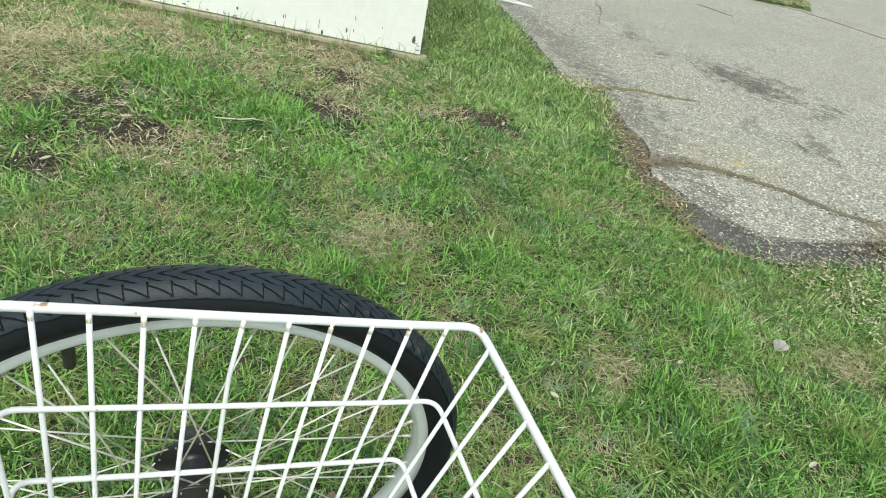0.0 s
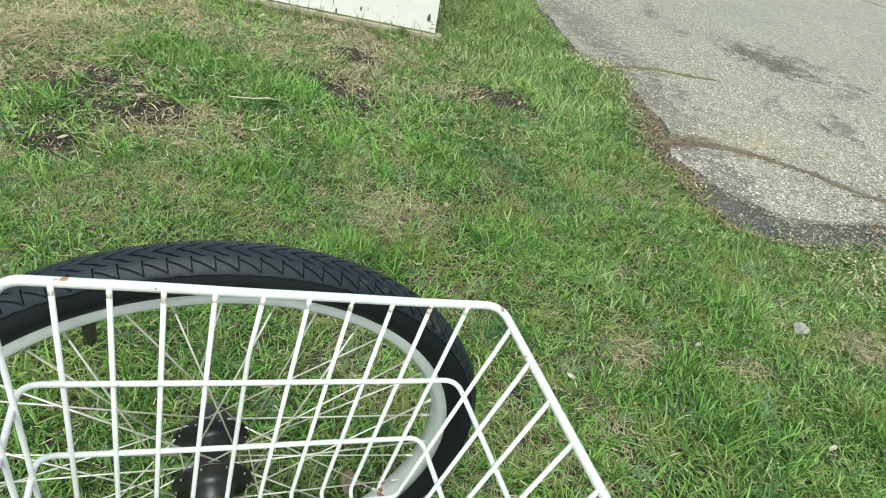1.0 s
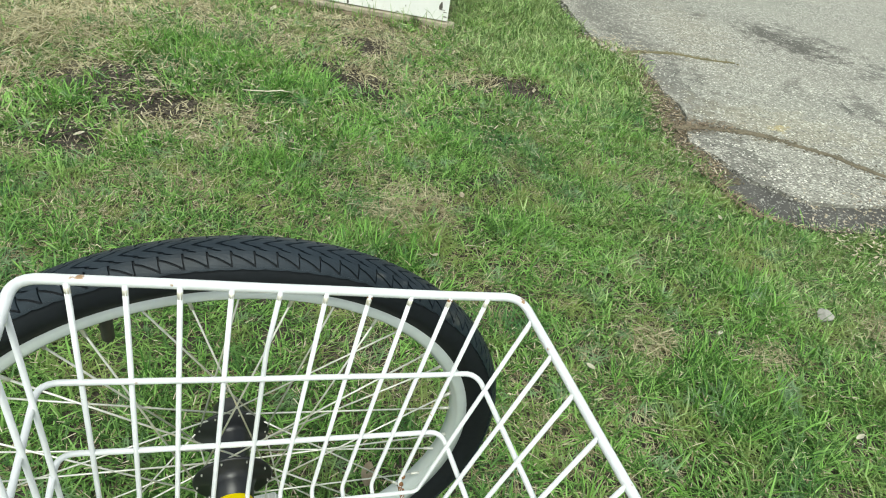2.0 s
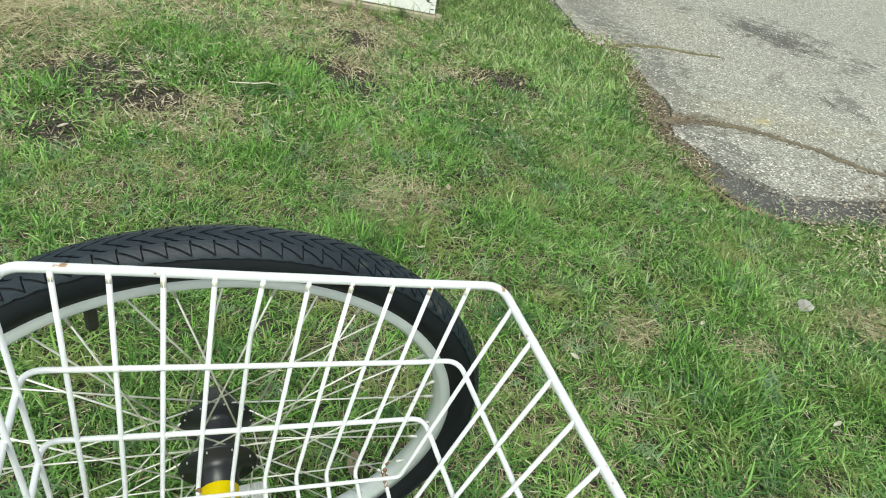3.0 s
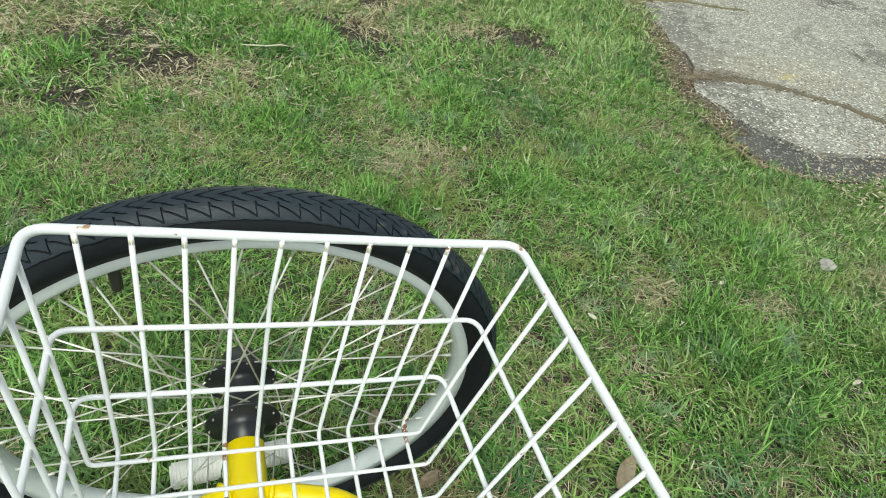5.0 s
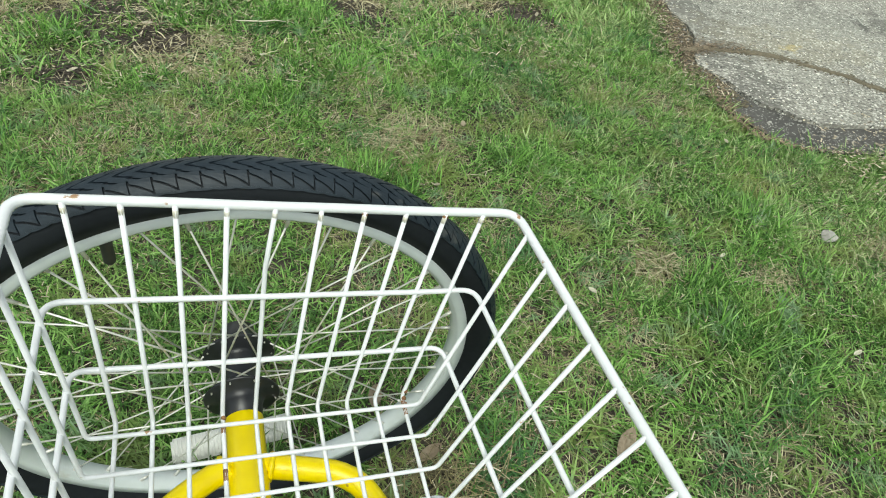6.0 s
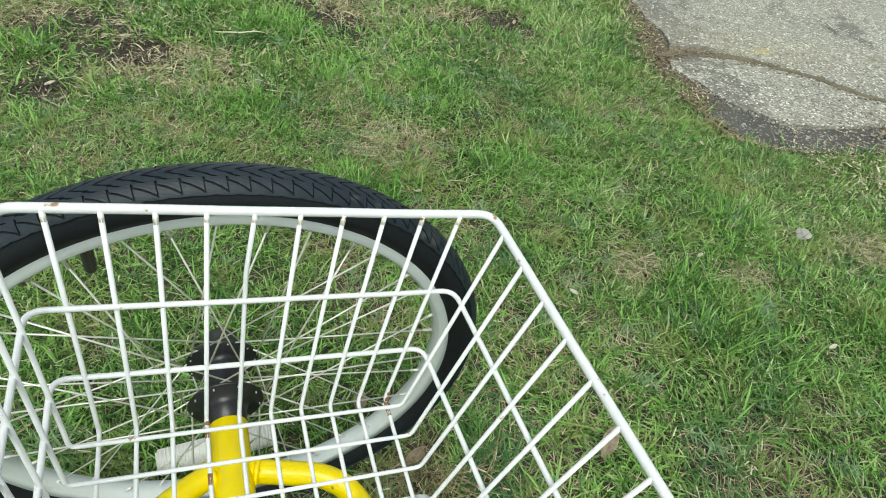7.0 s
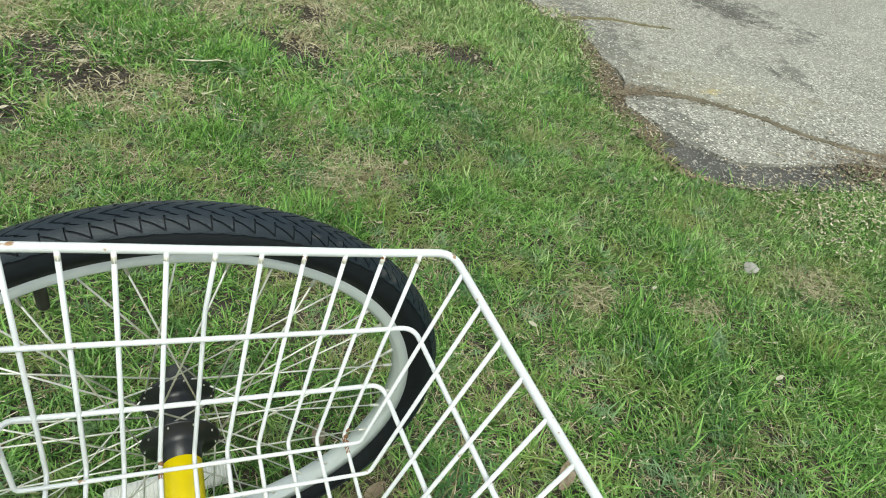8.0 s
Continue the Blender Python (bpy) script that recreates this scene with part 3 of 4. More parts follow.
for x, y, turn in ((0.0225, -0.1155, -12), (-0.0215, -0.1125, 24)):
    bm = bmesh.new()
    d = Vector((math.cos(radians(turn)), math.sin(radians(turn)), 0))
    u = Vector((-d.y, d.x, 0))
    tube(bm, [Vector((x, y, AXLE)) + (u * math.cos(k * math.tau / 20) + Vector((0, 0, 1)) * math.sin(k * math.tau / 20)) * 0.0128 for k in range(20)], [0.0030 + 0.0006 * math.sin(k * 2.3) for k in range(20)], 8, True)
    part("weld_bead", bm, YELLOW, trike)

# ---- the wire basket on it ----
basket = tagged(new("wire_basket"), "white plastic-coated wire basket with rust spots, carried above the axle", "basket")
basket.matrix_world = TRIKE
TOP, RING_1, RING_2, FLOOR = 0.6007, 0.519, 0.448, 0.385
NEAR = -0.50


def level(z):
    """The basket narrows downwards: its right, left, far and near sides at a height."""
    k = (TOP - z) / 0.1528
    return 0.2258 - 0.0400 * k, -0.1690 + 0.023 * k, -0.0501 - 0.0300 * k, NEAR + 0.0289 * k


def flare(y):
    """The right side stands a little askew: it runs outwards towards the near end."""
    return 0.065 * (-0.19 - y)


def askew(x, z):
    """The far side is not quite square to the wheel: it stands off more on one hand."""
    return (0.0037 + 0.0100 * (0.19 - x)) * max(0.0, (z - 0.53) / (TOP - 0.53))


def hoop(z, corner, radius, name):
    r, l, f, n = level(z)
    bm = bmesh.new()
    line = []
    ends = rounded([(r + flare(f), f, z), (l, f, z), (l, n, z), (r + flare(n), n, z)], corner, 6, True)
    for p, q in zip(ends, ends[1:] + ends[:1]):
        m = max(1, int((q - p).length / 0.03))
        line += [p.lerp(q, t / m) for t in range(m)]
    for p in line:
        p.y += askew(p.x, z) * max(0.0, min(1.0, (p.y + 0.20) / 0.12))
        p += Vector((0, wobble(p.x, p.y, 9.0, z) * 0.0012, wobble(p.x, p.y, 8.0, z + 3) * 0.0010))
    tube(bm, line, radius, 12, True)
    part(name, bm, COATED, basket)


hoop(TOP, 0.017, 0.0039, "top_rail")
hoop(RING_1, 0.015, 0.0025, "hoop")
hoop(RING_2, 0.014, 0.0025, "hoop")
WIRE = 0.0021
_, _, f3, n3 = level(FLOOR)
_, _, f0, n0 = level(TOP)
for i in range(10):
    xt = 0.1820 - 0.0356 * i
    xb = 0.1488 - 0.0293 * i
    inset = 0.003
    ft = f0 - inset + askew(xt, TOP)
    down = [(xt, ft, TOP)]
    if i == 5:  # a wire that has been knocked out of line
        down.append((xt - 0.004, ft - 0.0115, TOP - 0.055))
    bm = bmesh.new()
    tube(bm, rounded(down + [(xb, f3 - inset, FLOOR), (xb, n3 + inset, FLOOR), (xt, n0 + inset, TOP)], 0.006, 3), WIRE, 8)
    part("wire", bm, COATED, basket)
for j in range(11):
    y0 = -0.0744 - 0.039 * j
    y3 = -0.109 - 0.0345 * j
    r0, l0, _, _ = level(TOP)
    z3 = FLOOR + 0.0042
    bm = bmesh.new()
    tube(bm, rounded([(r0 - 0.002 + flare(y0), y0, TOP), (0.163, y3, z3), (-0.136, y3, z3), (l0 + 0.002, y0, TOP)], 0.006, 3), WIRE, 8)
    part("wire", bm, COATED, basket)
# rust where wires are welded to the rail and the floor
rust = random.Random(3)


def weld(x, y, z, r):
    bm = bmesh.new()
    bmesh.ops.create_icosphere(bm, subdivisions=2, radius=r)
    for v in bm.verts:
        v.co = Vector((v.co.x * 0.9, v.co.y * 0.9, v.co.z * 1.2)) * (1 + 0.25 * wobble(v.co.x * 300, v.co.y * 300, 1.0, x * 9))
    bmesh.ops.translate(bm, vec=(x, y, z), verts=bm.verts)
    part("weld", bm, RUST, basket, "rusted weld spot")


for i, r in ((1, 0.0030), (2, 0.0026), (3, 0.0028), (4, 0.0024), (0, 0.0026)):
    weld(0.1820 - 0.0356 * i, f0 - 0.003 + askew(0.1820 - 0.0356 * i, TOP), TOP - 0.0028, r)
weld(0.150, f3 - 0.006, FLOOR + 0.001, 0.0030)
weld(0.1505, f3 - 0.012, FLOOR, 0.0025)
weld(0.150 - 0.02944 * 6, f3 - 0.008, FLOOR + 0.001, 0.0027)
weld(0.1475 + 0.004, f3 - 0.002, FLOOR + 0.008, 0.0025)



def rust_run(points, radius):
    """A flaked run of rust round a wire."""
    bm = bmesh.new()
    n = len(points)
    tube(bm, points, [radius * (0.90 + 0.12 * rust.random()) for _ in range(n)], 9)
    part("rust_run", bm, RUST, basket, "rust where the coating has flaked off")


for i in range(10):  # rust has bled into the coating below each weld
    xj = 0.1820 - 0.0356 * i
    bm = bmesh.new()
    head, foot = Vector((xj, f0 - 0.003 + askew(xj, TOP), TOP)), Vector((0.1488 - 0.0293 * i, f3 - 0.003, FLOOR))
    if i == 5:
        foot = Vector((xj - 0.004, head.y - 0.0115, TOP - 0.055))
    way = (foot - head).normalized()
    tube(bm, [head + way * t for t in (0.0035, 0.0055, 0.0075 + 0.003 * rust.random())], [WIRE * 1.02, WIRE * 1.015, WIRE * 0.99], 9)
    part("stain", bm, STAINED, basket, "brownish stain below a weld")
for xw, stretches in ((0.1488 - 0.0293 * 6, ((-0.108, -0.116), (-0.150, -0.162), (-0.178, -0.181))), (0.1488, ((-0.098, -0.117),))):
    for y0, y1 in stretches:
        rust_run([(xw, y0 + (y1 - y0) * t / 5, FLOOR) for t in range(6)], WIRE * 1.04)

# carrier bar under the basket, bolted to the frame
carrier = tagged(new("carrier_bar"), "flat galvanised steel carrier bar under the basket", "bracket")
carrier.matrix_world = TRIKE
bm = bmesh.new()
outline = []
for cx, a0 in ((0.161, -90), (-0.150, 90)):
    for k in range(9):
        a = math.radians(a0 + 180 * k / 8)
        outline.append((cx + 0.0145 * math.cos(a), -0.212 + 0.0145 * math.sin(a)))
face = bm.faces.new([bm.verts.new((x, y, 0.372)) for x, y in outline])
low = bmesh.ops.extrude_face_region(bm, geom=[face])
bmesh.ops.translate(bm, vec=(0, 0, -0.004), verts=[g for g in low["geom"] if isinstance(g, bmesh.types.BMVert)])
bmesh.ops.recalc_face_normals(bm, faces=bm.faces)
part("bar", bm, ZINC, carrier, smooth=False)
for x, y, r, m, name, label in ((0.145, -0.212, 0.0042, DARK_METAL, "bolt_hole", "dark bolt hole"), (0.088, -0.215, 0.0068, ZINC, "screw", "cross-head screw")):
    bm = bmesh.new()
    bmesh.ops.create_cone(bm, cap_ends=True, segments=18, radius1=r, radius2=r * 0.8, depth=0.002)
    bmesh.ops.translate(bm, vec=(x, y, 0.3735), verts=bm.verts)
    p = part(name, bm, m, carrier, label, smooth=False)
    if name == "screw":
        bm = bmesh.new()
        for t in (0.4, 0.4 + math.pi / 2):
            d = Vector((math.cos(t), math.sin(t), 0)) * 0.0042
            tube(bm, [Vector((x, y, 0.3746)) - d, Vector((x, y, 0.3746)) + d], 0.0009, 4)
        part("screw_slot", bm, DARK_METAL, p)
for x in (0.134, -0.126):
    bm = bmesh.new()
    tube(bm, [(x, -0.217, AXLE + 0.010), (x, -0.217, 0.369)], 0.006, 10)
    part("post", bm, ZINC, carrier)

# ---- grass ----
rng = np.random.default_rng(7)


def fractal(x, y, scale, seed):
    """Smooth noise from -1 to 1 for arrays, as a sum of turned waves."""
    r = np.random.default_rng(seed)
    v = np.zeros_like(x)
    for octave in range(3):
        for _ in range(5):
            a, p, k = r.uniform(0, math.tau), r.uniform(0, math.tau), scale * 2 ** octave * r.uniform(0.7, 1.3)
            v += np.sin((x * math.cos(a) + y * math.sin(a)) * k + p) / 2 ** octave
    return v / 4.2


# bare soil and straw patches: x, y, radius
BARE = [(-0.28, 1.70, 0.19), (-0.13, 1.55, 0.10), (-0.35, 1.30, 0.08), (0.64, 2.20, 0.12), (0.54, 1.72, 0.15), (0.45, 1.93, 0.13), (1.20, 1.75, 0.18), (1.94, 2.48, 0.10), (0.30, -0.08, 0.045)]
DRY = [(0.55, 0.95, 0.13), (0.47, 0.88, 0.10), (0.93, 0.31, 0.09), (1.17, 0.22, 0.08), (1.59, 0.23, 0.12), (-0.50, 2.08, 0.28), (-0.54, 2.46, 0.28), (0.03, 2.45, 0.16), (0.38, 2.30, 0.20), (0.61, 2.48, 0.22), (-0.75, 2.5, 0.4), (-0.2, 2.75, 0.3), (0.02, 1.48, 0.14),
       (0.66, 1.90, 0.16), (1.02, 1.85, 0.13), (0.82, 2.25, 0.18), (-0.20, 1.13, 0.06), (-0.15, 1.42, 0.12), (1.40, 1.00, 0.14), (0.90, 1.05, 0.09), (1.75, 1.30, 0.09), (0.15, 1.30, 0.08), (0.80, 0.62, 0.06), (1.08, 0.60, 0.06)]
TALL = [(-0.15, 2.13, 0.13), (-0.03, 2.09, 0.16), (0.13, 1.94, 0.16), (0.32, 1.77, 0.13), (0.40, 1.64, 0.09), (0.19, 1.15, 0.11), (0.42, 1.33, 0.10), (0.81, 0.74, 0.10), (0.44, 0.72, 0.12), (1.03, 0.13, 0.18), (1.15, 1.58, 0.10), (1.45, -0.05, 0.15), (0.75, 1.30, 0.10), (-0.19, 1.33, 0.08), (-0.42, 1.60, 0.10), (1.30, 0.42, 0.10)]


def near_to(x, y, spots, seed):
    v = np.zeros_like(x)
    bend = 0.35 * fractal(x, y, 14.0, seed)
    for cx, cy, r in spots:
        v = np.maximum(v, np.clip(1.25 - np.hypot(x - cx, (y - cy)) / r + bend, 0, 1))
    return v


def on_lawn(x, y, margin=0.0):
    lx, ly = x - CORNER.x, y - CORNER.y
    u, w = lx * ALONG.x + ly * ALONG.y, lx * BACK.x + ly * BACK.y
    u = u - 0.072 * w
    shed_in = (u > -0.02) & (u < 2.42) & (w > -0.02) & (w < 1.8)
    return (x < edge_x(y) + 0.05 * fractal(x, y, 9, 3) - margin - 0.030 * np.exp(-((y - 1.55) / 0.5) ** 2) + np.where((x > 2.2) & (y < 0.64 + 0.10 * fractal(x, y, 30, 7)), 9.0, 0.0)) & ~shed_in


def grass(name, n, each, area, length, width, flat, material, keep, label, spread=0.014, base=-0.012, combed=0.0045):
    """Blades in small tufts, each bent over: n tufts of each blades over an area (x0, x1, y0, y1), kept by a rule from 0 to 1."""
    tx, ty = rng.uniform(area[0], area[1], n), rng.uniform(area[2], area[3], n)
    k = on_lawn(tx, ty) & (rng.random(n) < keep(tx, ty))
    tx, ty = np.repeat(tx[k], each), np.repeat(ty[k], each)
    size = np.repeat(rng.lognormal(0, 0.25, k.sum()), each)
    lean = np.repeat(rng.uniform(0, math.tau, k.sum()), each)
    n = len(tx)
    ox, oy = rng.normal(0, spread, n), rng.normal(0, spread, n)
    x, y = tx + ox, ty + oy
    flow = 3.2 * fractal(x, y, 4.5, 41) + 0.9 * fractal(x, y, 16.0, 43)  # neighbours are combed the same way
    a = np.arctan2(oy + 0.008 * np.sin(lean) + combed * np.sin(flow), ox + 0.008 * np.cos(lean) + combed * np.cos(flow)) + rng.normal(0, 0.45, n)
    ln = np.minimum(length * size * rng.lognormal(0, 0.3, n) * (1 + 0.8 * near_to(x, y, TALL, 5)), 1.9 * length)
    tilt = np.clip(rng.normal(flat, 0.3, n), 0.05, 1.5)
    w = width * rng.uniform(0.55, 1.25, n)
    dx, dy = np.cos(a), np.sin(a)
    roll = rng.normal(0, 0.5, n)
    sx, sy, sz = -dy * np.cos(roll), dx * np.cos(roll), np.sin(roll)
    t2 = np.clip(tilt + rng.uniform(0.1, 0.9, n), 0, 1.9)
    tm = (tilt + t2) / 2
    h1, o1 = ln * 0.38 * np.cos(tilt), ln * 0.38 * np.sin(tilt)
    hm, om = h1 + ln * 0.34 * np.cos(tm), o1 + ln * 0.34 * np.sin(tm)
    h2, o2 = np.maximum(hm + ln * 0.28 * np.cos(t2), 0.004), om + ln * 0.28 * np.sin(t2)
    v = np.empty((n, 7, 3))
    for i, (o, h, s) in enumerate(((0, 0, -0.4), (0, 0, 0.4), (o1, h1, 0.5), (o1, h1, -0.5), (om, hm, 0.36), (om, hm, -0.36), (o2, h2, 0))):
        v[:, i, 0], v[:, i, 1], v[:, i, 2] = x + dx * o + sx * w * s, y + dy * o + sy * w * s, base + h + sz * w * s
    b = np.arange(n)[:, None] * 7
    ob = from_arrays(name, v.reshape(-1, 3), np.concatenate([b + np.array([[0, 1, 2, 3]]), b + np.array([[3, 2, 4, 5]])]), b + np.array([[5, 4, 6]]), material, True)
    return tagged(ob, label, "grass", kind="stuff")


def green_keep(x, y):
    return np.clip(0.68 + 0.9 * fractal(x, y, 48.0, 61) + 0.35 * fractal(x, y, 5.0, 11) - 0.5 * np.clip(fractal(x, y, 13.0, 31), 0, 1) + 0.4 * near_to(x, y, TALL, 5) - 1.1 * near_to(x, y, BARE, 1) - np.where(y > 1.2, 0.80, 0.65) * near_to(x, y, DRY, 2), 0.015, 1)


def straw_keep(x, y):
    least = np.where(x < 0.55, 0.09, 0.03)
    return np.clip(np.clip(least + 0.45 * (y - 1.2), least, 0.55) - 0.45 * fractal(x, y, 48.0, 61) + np.where(y < 0.8, 0.25, 0.95) * np.clip(fractal(x, y, 13.0, 31), 0, 1) - 0.35 * fractal(x, y, 5.0, 11) + np.where(y > 1.2, 0.95, 0.75) * near_to(x, y, DRY, 2) - 1.0 * near_to(x, y, BARE, 1) - 0.4 * near_to(x, y, TALL, 5), 0.03, 1)


NEARBY, MIDDLE, BEYOND = (-0.55, 2.4, -0.55, 1.3), (-1.3, 2.4, 1.3, 3.3), (-2.6, 3.2, 3.3, 8.0)
GRASS, THATCH = "short green lawn grass", "dry straw-coloured grass thatch"
grass("lawn_grass", 24000, 8, NEARBY, 0.031, 0.0032, 0.85, GREEN, green_keep, GRASS)
grass("lawn_grass", 12500, 7, MIDDLE, 0.040, 0.0056, 0.9, GREEN, green_keep, GRASS)
grass("lawn_grass", 9000, 8, BEYOND, 0.055, 0.007, 0.95, GREEN, green_keep, GRASS, 0.03)
grass("dead_grass", 30000, 8, NEARBY, 0.031, 0.0018, 1.2, STRAW, straw_keep, THATCH, 0.02)
grass("dead_grass", 15000, 7, MIDDLE, 0.038, 0.0036, 1.2, STRAW, straw_keep, THATCH, 0.02)
grass("dead_grass", 6500, 6, BEYOND, 0.06, 0.006, 1.2, STRAW, straw_keep, THATCH, 0.04)
grass("lawn_grass", 11000, 9, (1.10, 2.45, 1.6, 5.2), 0.042, 0.0050, 0.75, FRESH, lambda x, y: np.clip(0.45 + 0.4 * (y - 1.6) + 0.4 * fractal(x, y, 6.0, 17) - 1.3 * near_to(x, y, BARE, 1) - 0.5 * near_to(x, y, DRY, 2), 0, 1), "fresh pale green grass beside the shed")
grass("lawn_grass", 12500, 8, (0.80, 3.0, -0.2, 1.75), 0.030, 0.0034, 0.85, FRESH, lambda x, y: np.clip(0.62 + 0.85 * (x - 1.5) + 0.5 * fractal(x, y, 6.0, 19) + 0.6 * fractal(x, y, 48.0, 61) - 1.3 * near_to(x, y, BARE, 1) - 0.9 * near_to(x, y, DRY, 2), 0, 1), "fresh pale green grass beside the driveway")
grass("long_grass", 11000, 9, (-0.55, 2.4, -0.5, 3.8), 0.042, 0.0034, 0.66, LUSH, lambda x, y: np.clip(near_to(x, y, TALL, 5) - 0.8 * near_to(x, y, DRY, 2) + 0.5 * np.clip(fractal(x, y, 7.0, 23) - 0.10, 0, 1) + 0.12, 0, 1), "longer lush tufts of green grass")


def by_sill(x, y):
    """Blades that stand against the shed's sill."""
    w = (x - CORNER.x) * ALONG.y - (y - CORNER.y) * ALONG.x
    return np.where((np.abs(w) < 0.06) & (x < CORNER.x + 0.03), 0.55, 0.0)


grass("long_grass", 9000, 5, (-1.0, 1.25, 2.3, 3.5), 0.075, 0.0036, 0.4, GREEN, by_sill, "longer lush tufts of green grass")

AROUND = [(-3.5, 5.5, -4.5, -0.55), (-3.5, -0.55, -0.55, 1.3), (2.4, 5.5, -0.55, 0.6), (-3.5, -1.3, 1.3, 8.0), (-3.5, 5.5, 8.0, 11.0)]
for area in AROUND:
    n = int((area[1] - area[0]) * (area[3] - area[2]) * 190)
    grass("lawn_grass", n, 8, area, 0.055, 0.009, 0.8, GREEN, green_keep, GRASS, 0.035)
    grass("dead_grass", n // 2, 5, area, 0.05, 0.006, 1.2, STRAW, straw_keep, THATCH, 0.04)

for area in ((-1.25, -0.55, -0.6, 1.3), (-0.9, 2.6, -0.95, -0.55)):
    n = int((area[1] - area[0]) * (area[3] - area[2]) * 2200)
    grass("lawn_grass", n, 8, area, 0.038, 0.0055, 0.85, GREEN, green_keep, GRASS, 0.02)
    grass("dead_grass", n, 5, area, 0.036, 0.004, 1.2, STRAW, straw_keep, THATCH, 0.02)

# ---- loose things on the ground ----
def scatter(name, spots, size, material, label, category, squash=0.6, jag=0.35):
    """Small lumps, joined into one: each a few-sided stone at a spot (x, y, z)."""
    n = len(spots)
    base = bmesh.new()
    bmesh.ops.create_icosphere(base, subdivisions=1, radius=1.0)
    co = np.array([v.co[:] for v in base.verts])
    tri = np.array([[v.index for v in f.verts] for f in base.faces])
    base.free()
    r = size * np.minimum(rng.lognormal(0, 0.4, n), 1.9)[:, None, None]
    v = co[None] * (1 + jag * (rng.random((n, len(co), 1)) - 0.5)) * np.stack([rng.uniform(0.7, 1.3, n), rng.uniform(0.7, 1.3, n), np.full(n, squash)], 1)[:, None, :] * r
    v = v + np.asarray(spots)[:, None, :]
    t = tri[None] + (np.arange(n) * len(co))[:, None, None]
    return tagged(from_arrays(name, v.reshape(-1, 3), np.zeros((0, 4), int), t.reshape(-1, 3), material), label, category, kind="stuff")


def along_border(n, y0, y1, low, high, z):
    y = rng.uniform(y0, y1, n)
    x = edge_x(y) + rng.uniform(low, high, n)
    return np.stack([x, y, np.full(n, z)], 1)


scatter("gravel", along_border(380, 0.62, 2.4, 0.0, 0.32, 0.016), 0.0032, STONE, "loose pale chips of crumbled asphalt", "gravel")
scatter("gravel", np.stack([rng.uniform(1.75, 2.7, 150), rng.uniform(0.58, 1.0, 150), np.full(150, 0.012)], 1), 0.0034, STONE, "loose pale chips of crumbled asphalt", "gravel")
scatter("gravel", along_border(500, 2.3, 4.5, -0.02, 0.12, 0.014), 0.006, STONE, "loose pale chips of crumbled asphalt", "gravel")
crumbs = []
for cx, cy, r in BARE:
    k = int(3000 * r)
    a, d = rng.uniform(0, math.tau, k), r * np.sqrt(rng.random(k)) * 1.05
    crumbs.append(np.stack([cx + d * np.cos(a), cy + d * np.sin(a), np.full(k, -0.004)], 1))
scatter("soil_crumbs", np.concatenate(crumbs), 0.0036, SOIL, "dark crumbly soil in bare patches", "soil", 0.5, 0.7)


for line, k, dirt in ((CRACK_NEAR, 1300, MOSS), (CRACK_FAR, 420, GREEN_MOSS)):
    t = rng.uniform(0, len(line) - 1.001, k)
    i = t.astype(int)
    p, q = np.array(line)[i], np.array(line)[i + 1]
    c = p + (q - p) * (t - i)[:, None] + rng.normal(0, 1, (k, 2)) * rng.choice([0.012, 0.032], (k, 1))
    scatter("crack_dirt", np.column_stack([c, np.full(k, 0.018)]), 0.0030, dirt, "dirt and moss crumbs in the crack", "soil", 0.35, 0.9)


def litter(name, spots, length, width, material, label):
    """Flat slivers of bark, needles and chips lying about at spots."""
    n = len(spots)
    a, ln, w = rng.uniform(0, math.tau, n), length * rng.lognormal(0, 0.5, n), width * rng.uniform(0.5, 1.4, n)
    dx, dy = np.cos(a) * ln / 2, np.sin(a) * ln / 2
    sx, sy = -np.sin(a) * w / 2, np.cos(a) * w / 2
    lift = rng.uniform(-0.2, 0.2, n) * ln
    v = np.empty((n, 4, 3))
    for i, (p, q) in enumerate(((-1, -1), (1, -0.6), (1, 0.6), (-1, 1))):
        v[:, i] = np.stack([spots[:, 0] + p * dx + q * sx, spots[:, 1] + p * dy + q * sy, spots[:, 2] + 0.004 + np.abs(lift) * (p > 0)], 1)
    return tagged(from_arrays(name, v.reshape(-1, 3), np.arange(n * 4).reshape(-1, 4), np.zeros((0, 3), int), material), label, "debris", kind="stuff")


DULL = surface("old_straw", (0.075, 0.068, 0.030), (0.30, 0.26, 0.13), 0.8, scale=3, fine=20, bump=0, per="island")
BARK = surface("bark_litter", (0.075, 0.055, 0.038), (0.36, 0.27, 0.18), 0.9, scale=4, fine=30, bump=0, per="island")
PALE = surface("pale_litter", (0.32, 0.26, 0.17), (0.60, 0.53, 0.40), 0.8, scale=4, fine=30, bump=0, per="island")
scatter("soil_crumbs", along_border(2600, 0.95, 2.5, -0.06, 0.07, 0.006), 0.0042, MOSS, "brown soil crumbs along the driveway", "soil", 0.5, 0.8)
litter("bark_litter", along_border(2100, 1.0, 2.5, -0.06, 0.05, 0.006), 0.010, 0.0030, BARK, "brown bark and needle litter along the driveway")
litter("bark_litter", along_border(450, 0.62, 1.1, -0.06, 0.0, 0.006), 0.014, 0.004, BARK, "brown bark and needle litter along the driveway")
litter("pale_litter", np.stack([rng.uniform(1.75, 2.8, 1700), rng.normal(0.52, 0.16, 1700), rng.uniform(0.004, 0.03, 1700)], 1), 0.009, 0.006, PALE, "pale seed husks and wood chips in the grass")
litter("pale_litter", along_border(480, 1.0, 2.4, -0.12, 0.06, 0.014), 0.014, 0.004, PALE, "pale seed husks and wood chips in the grass")
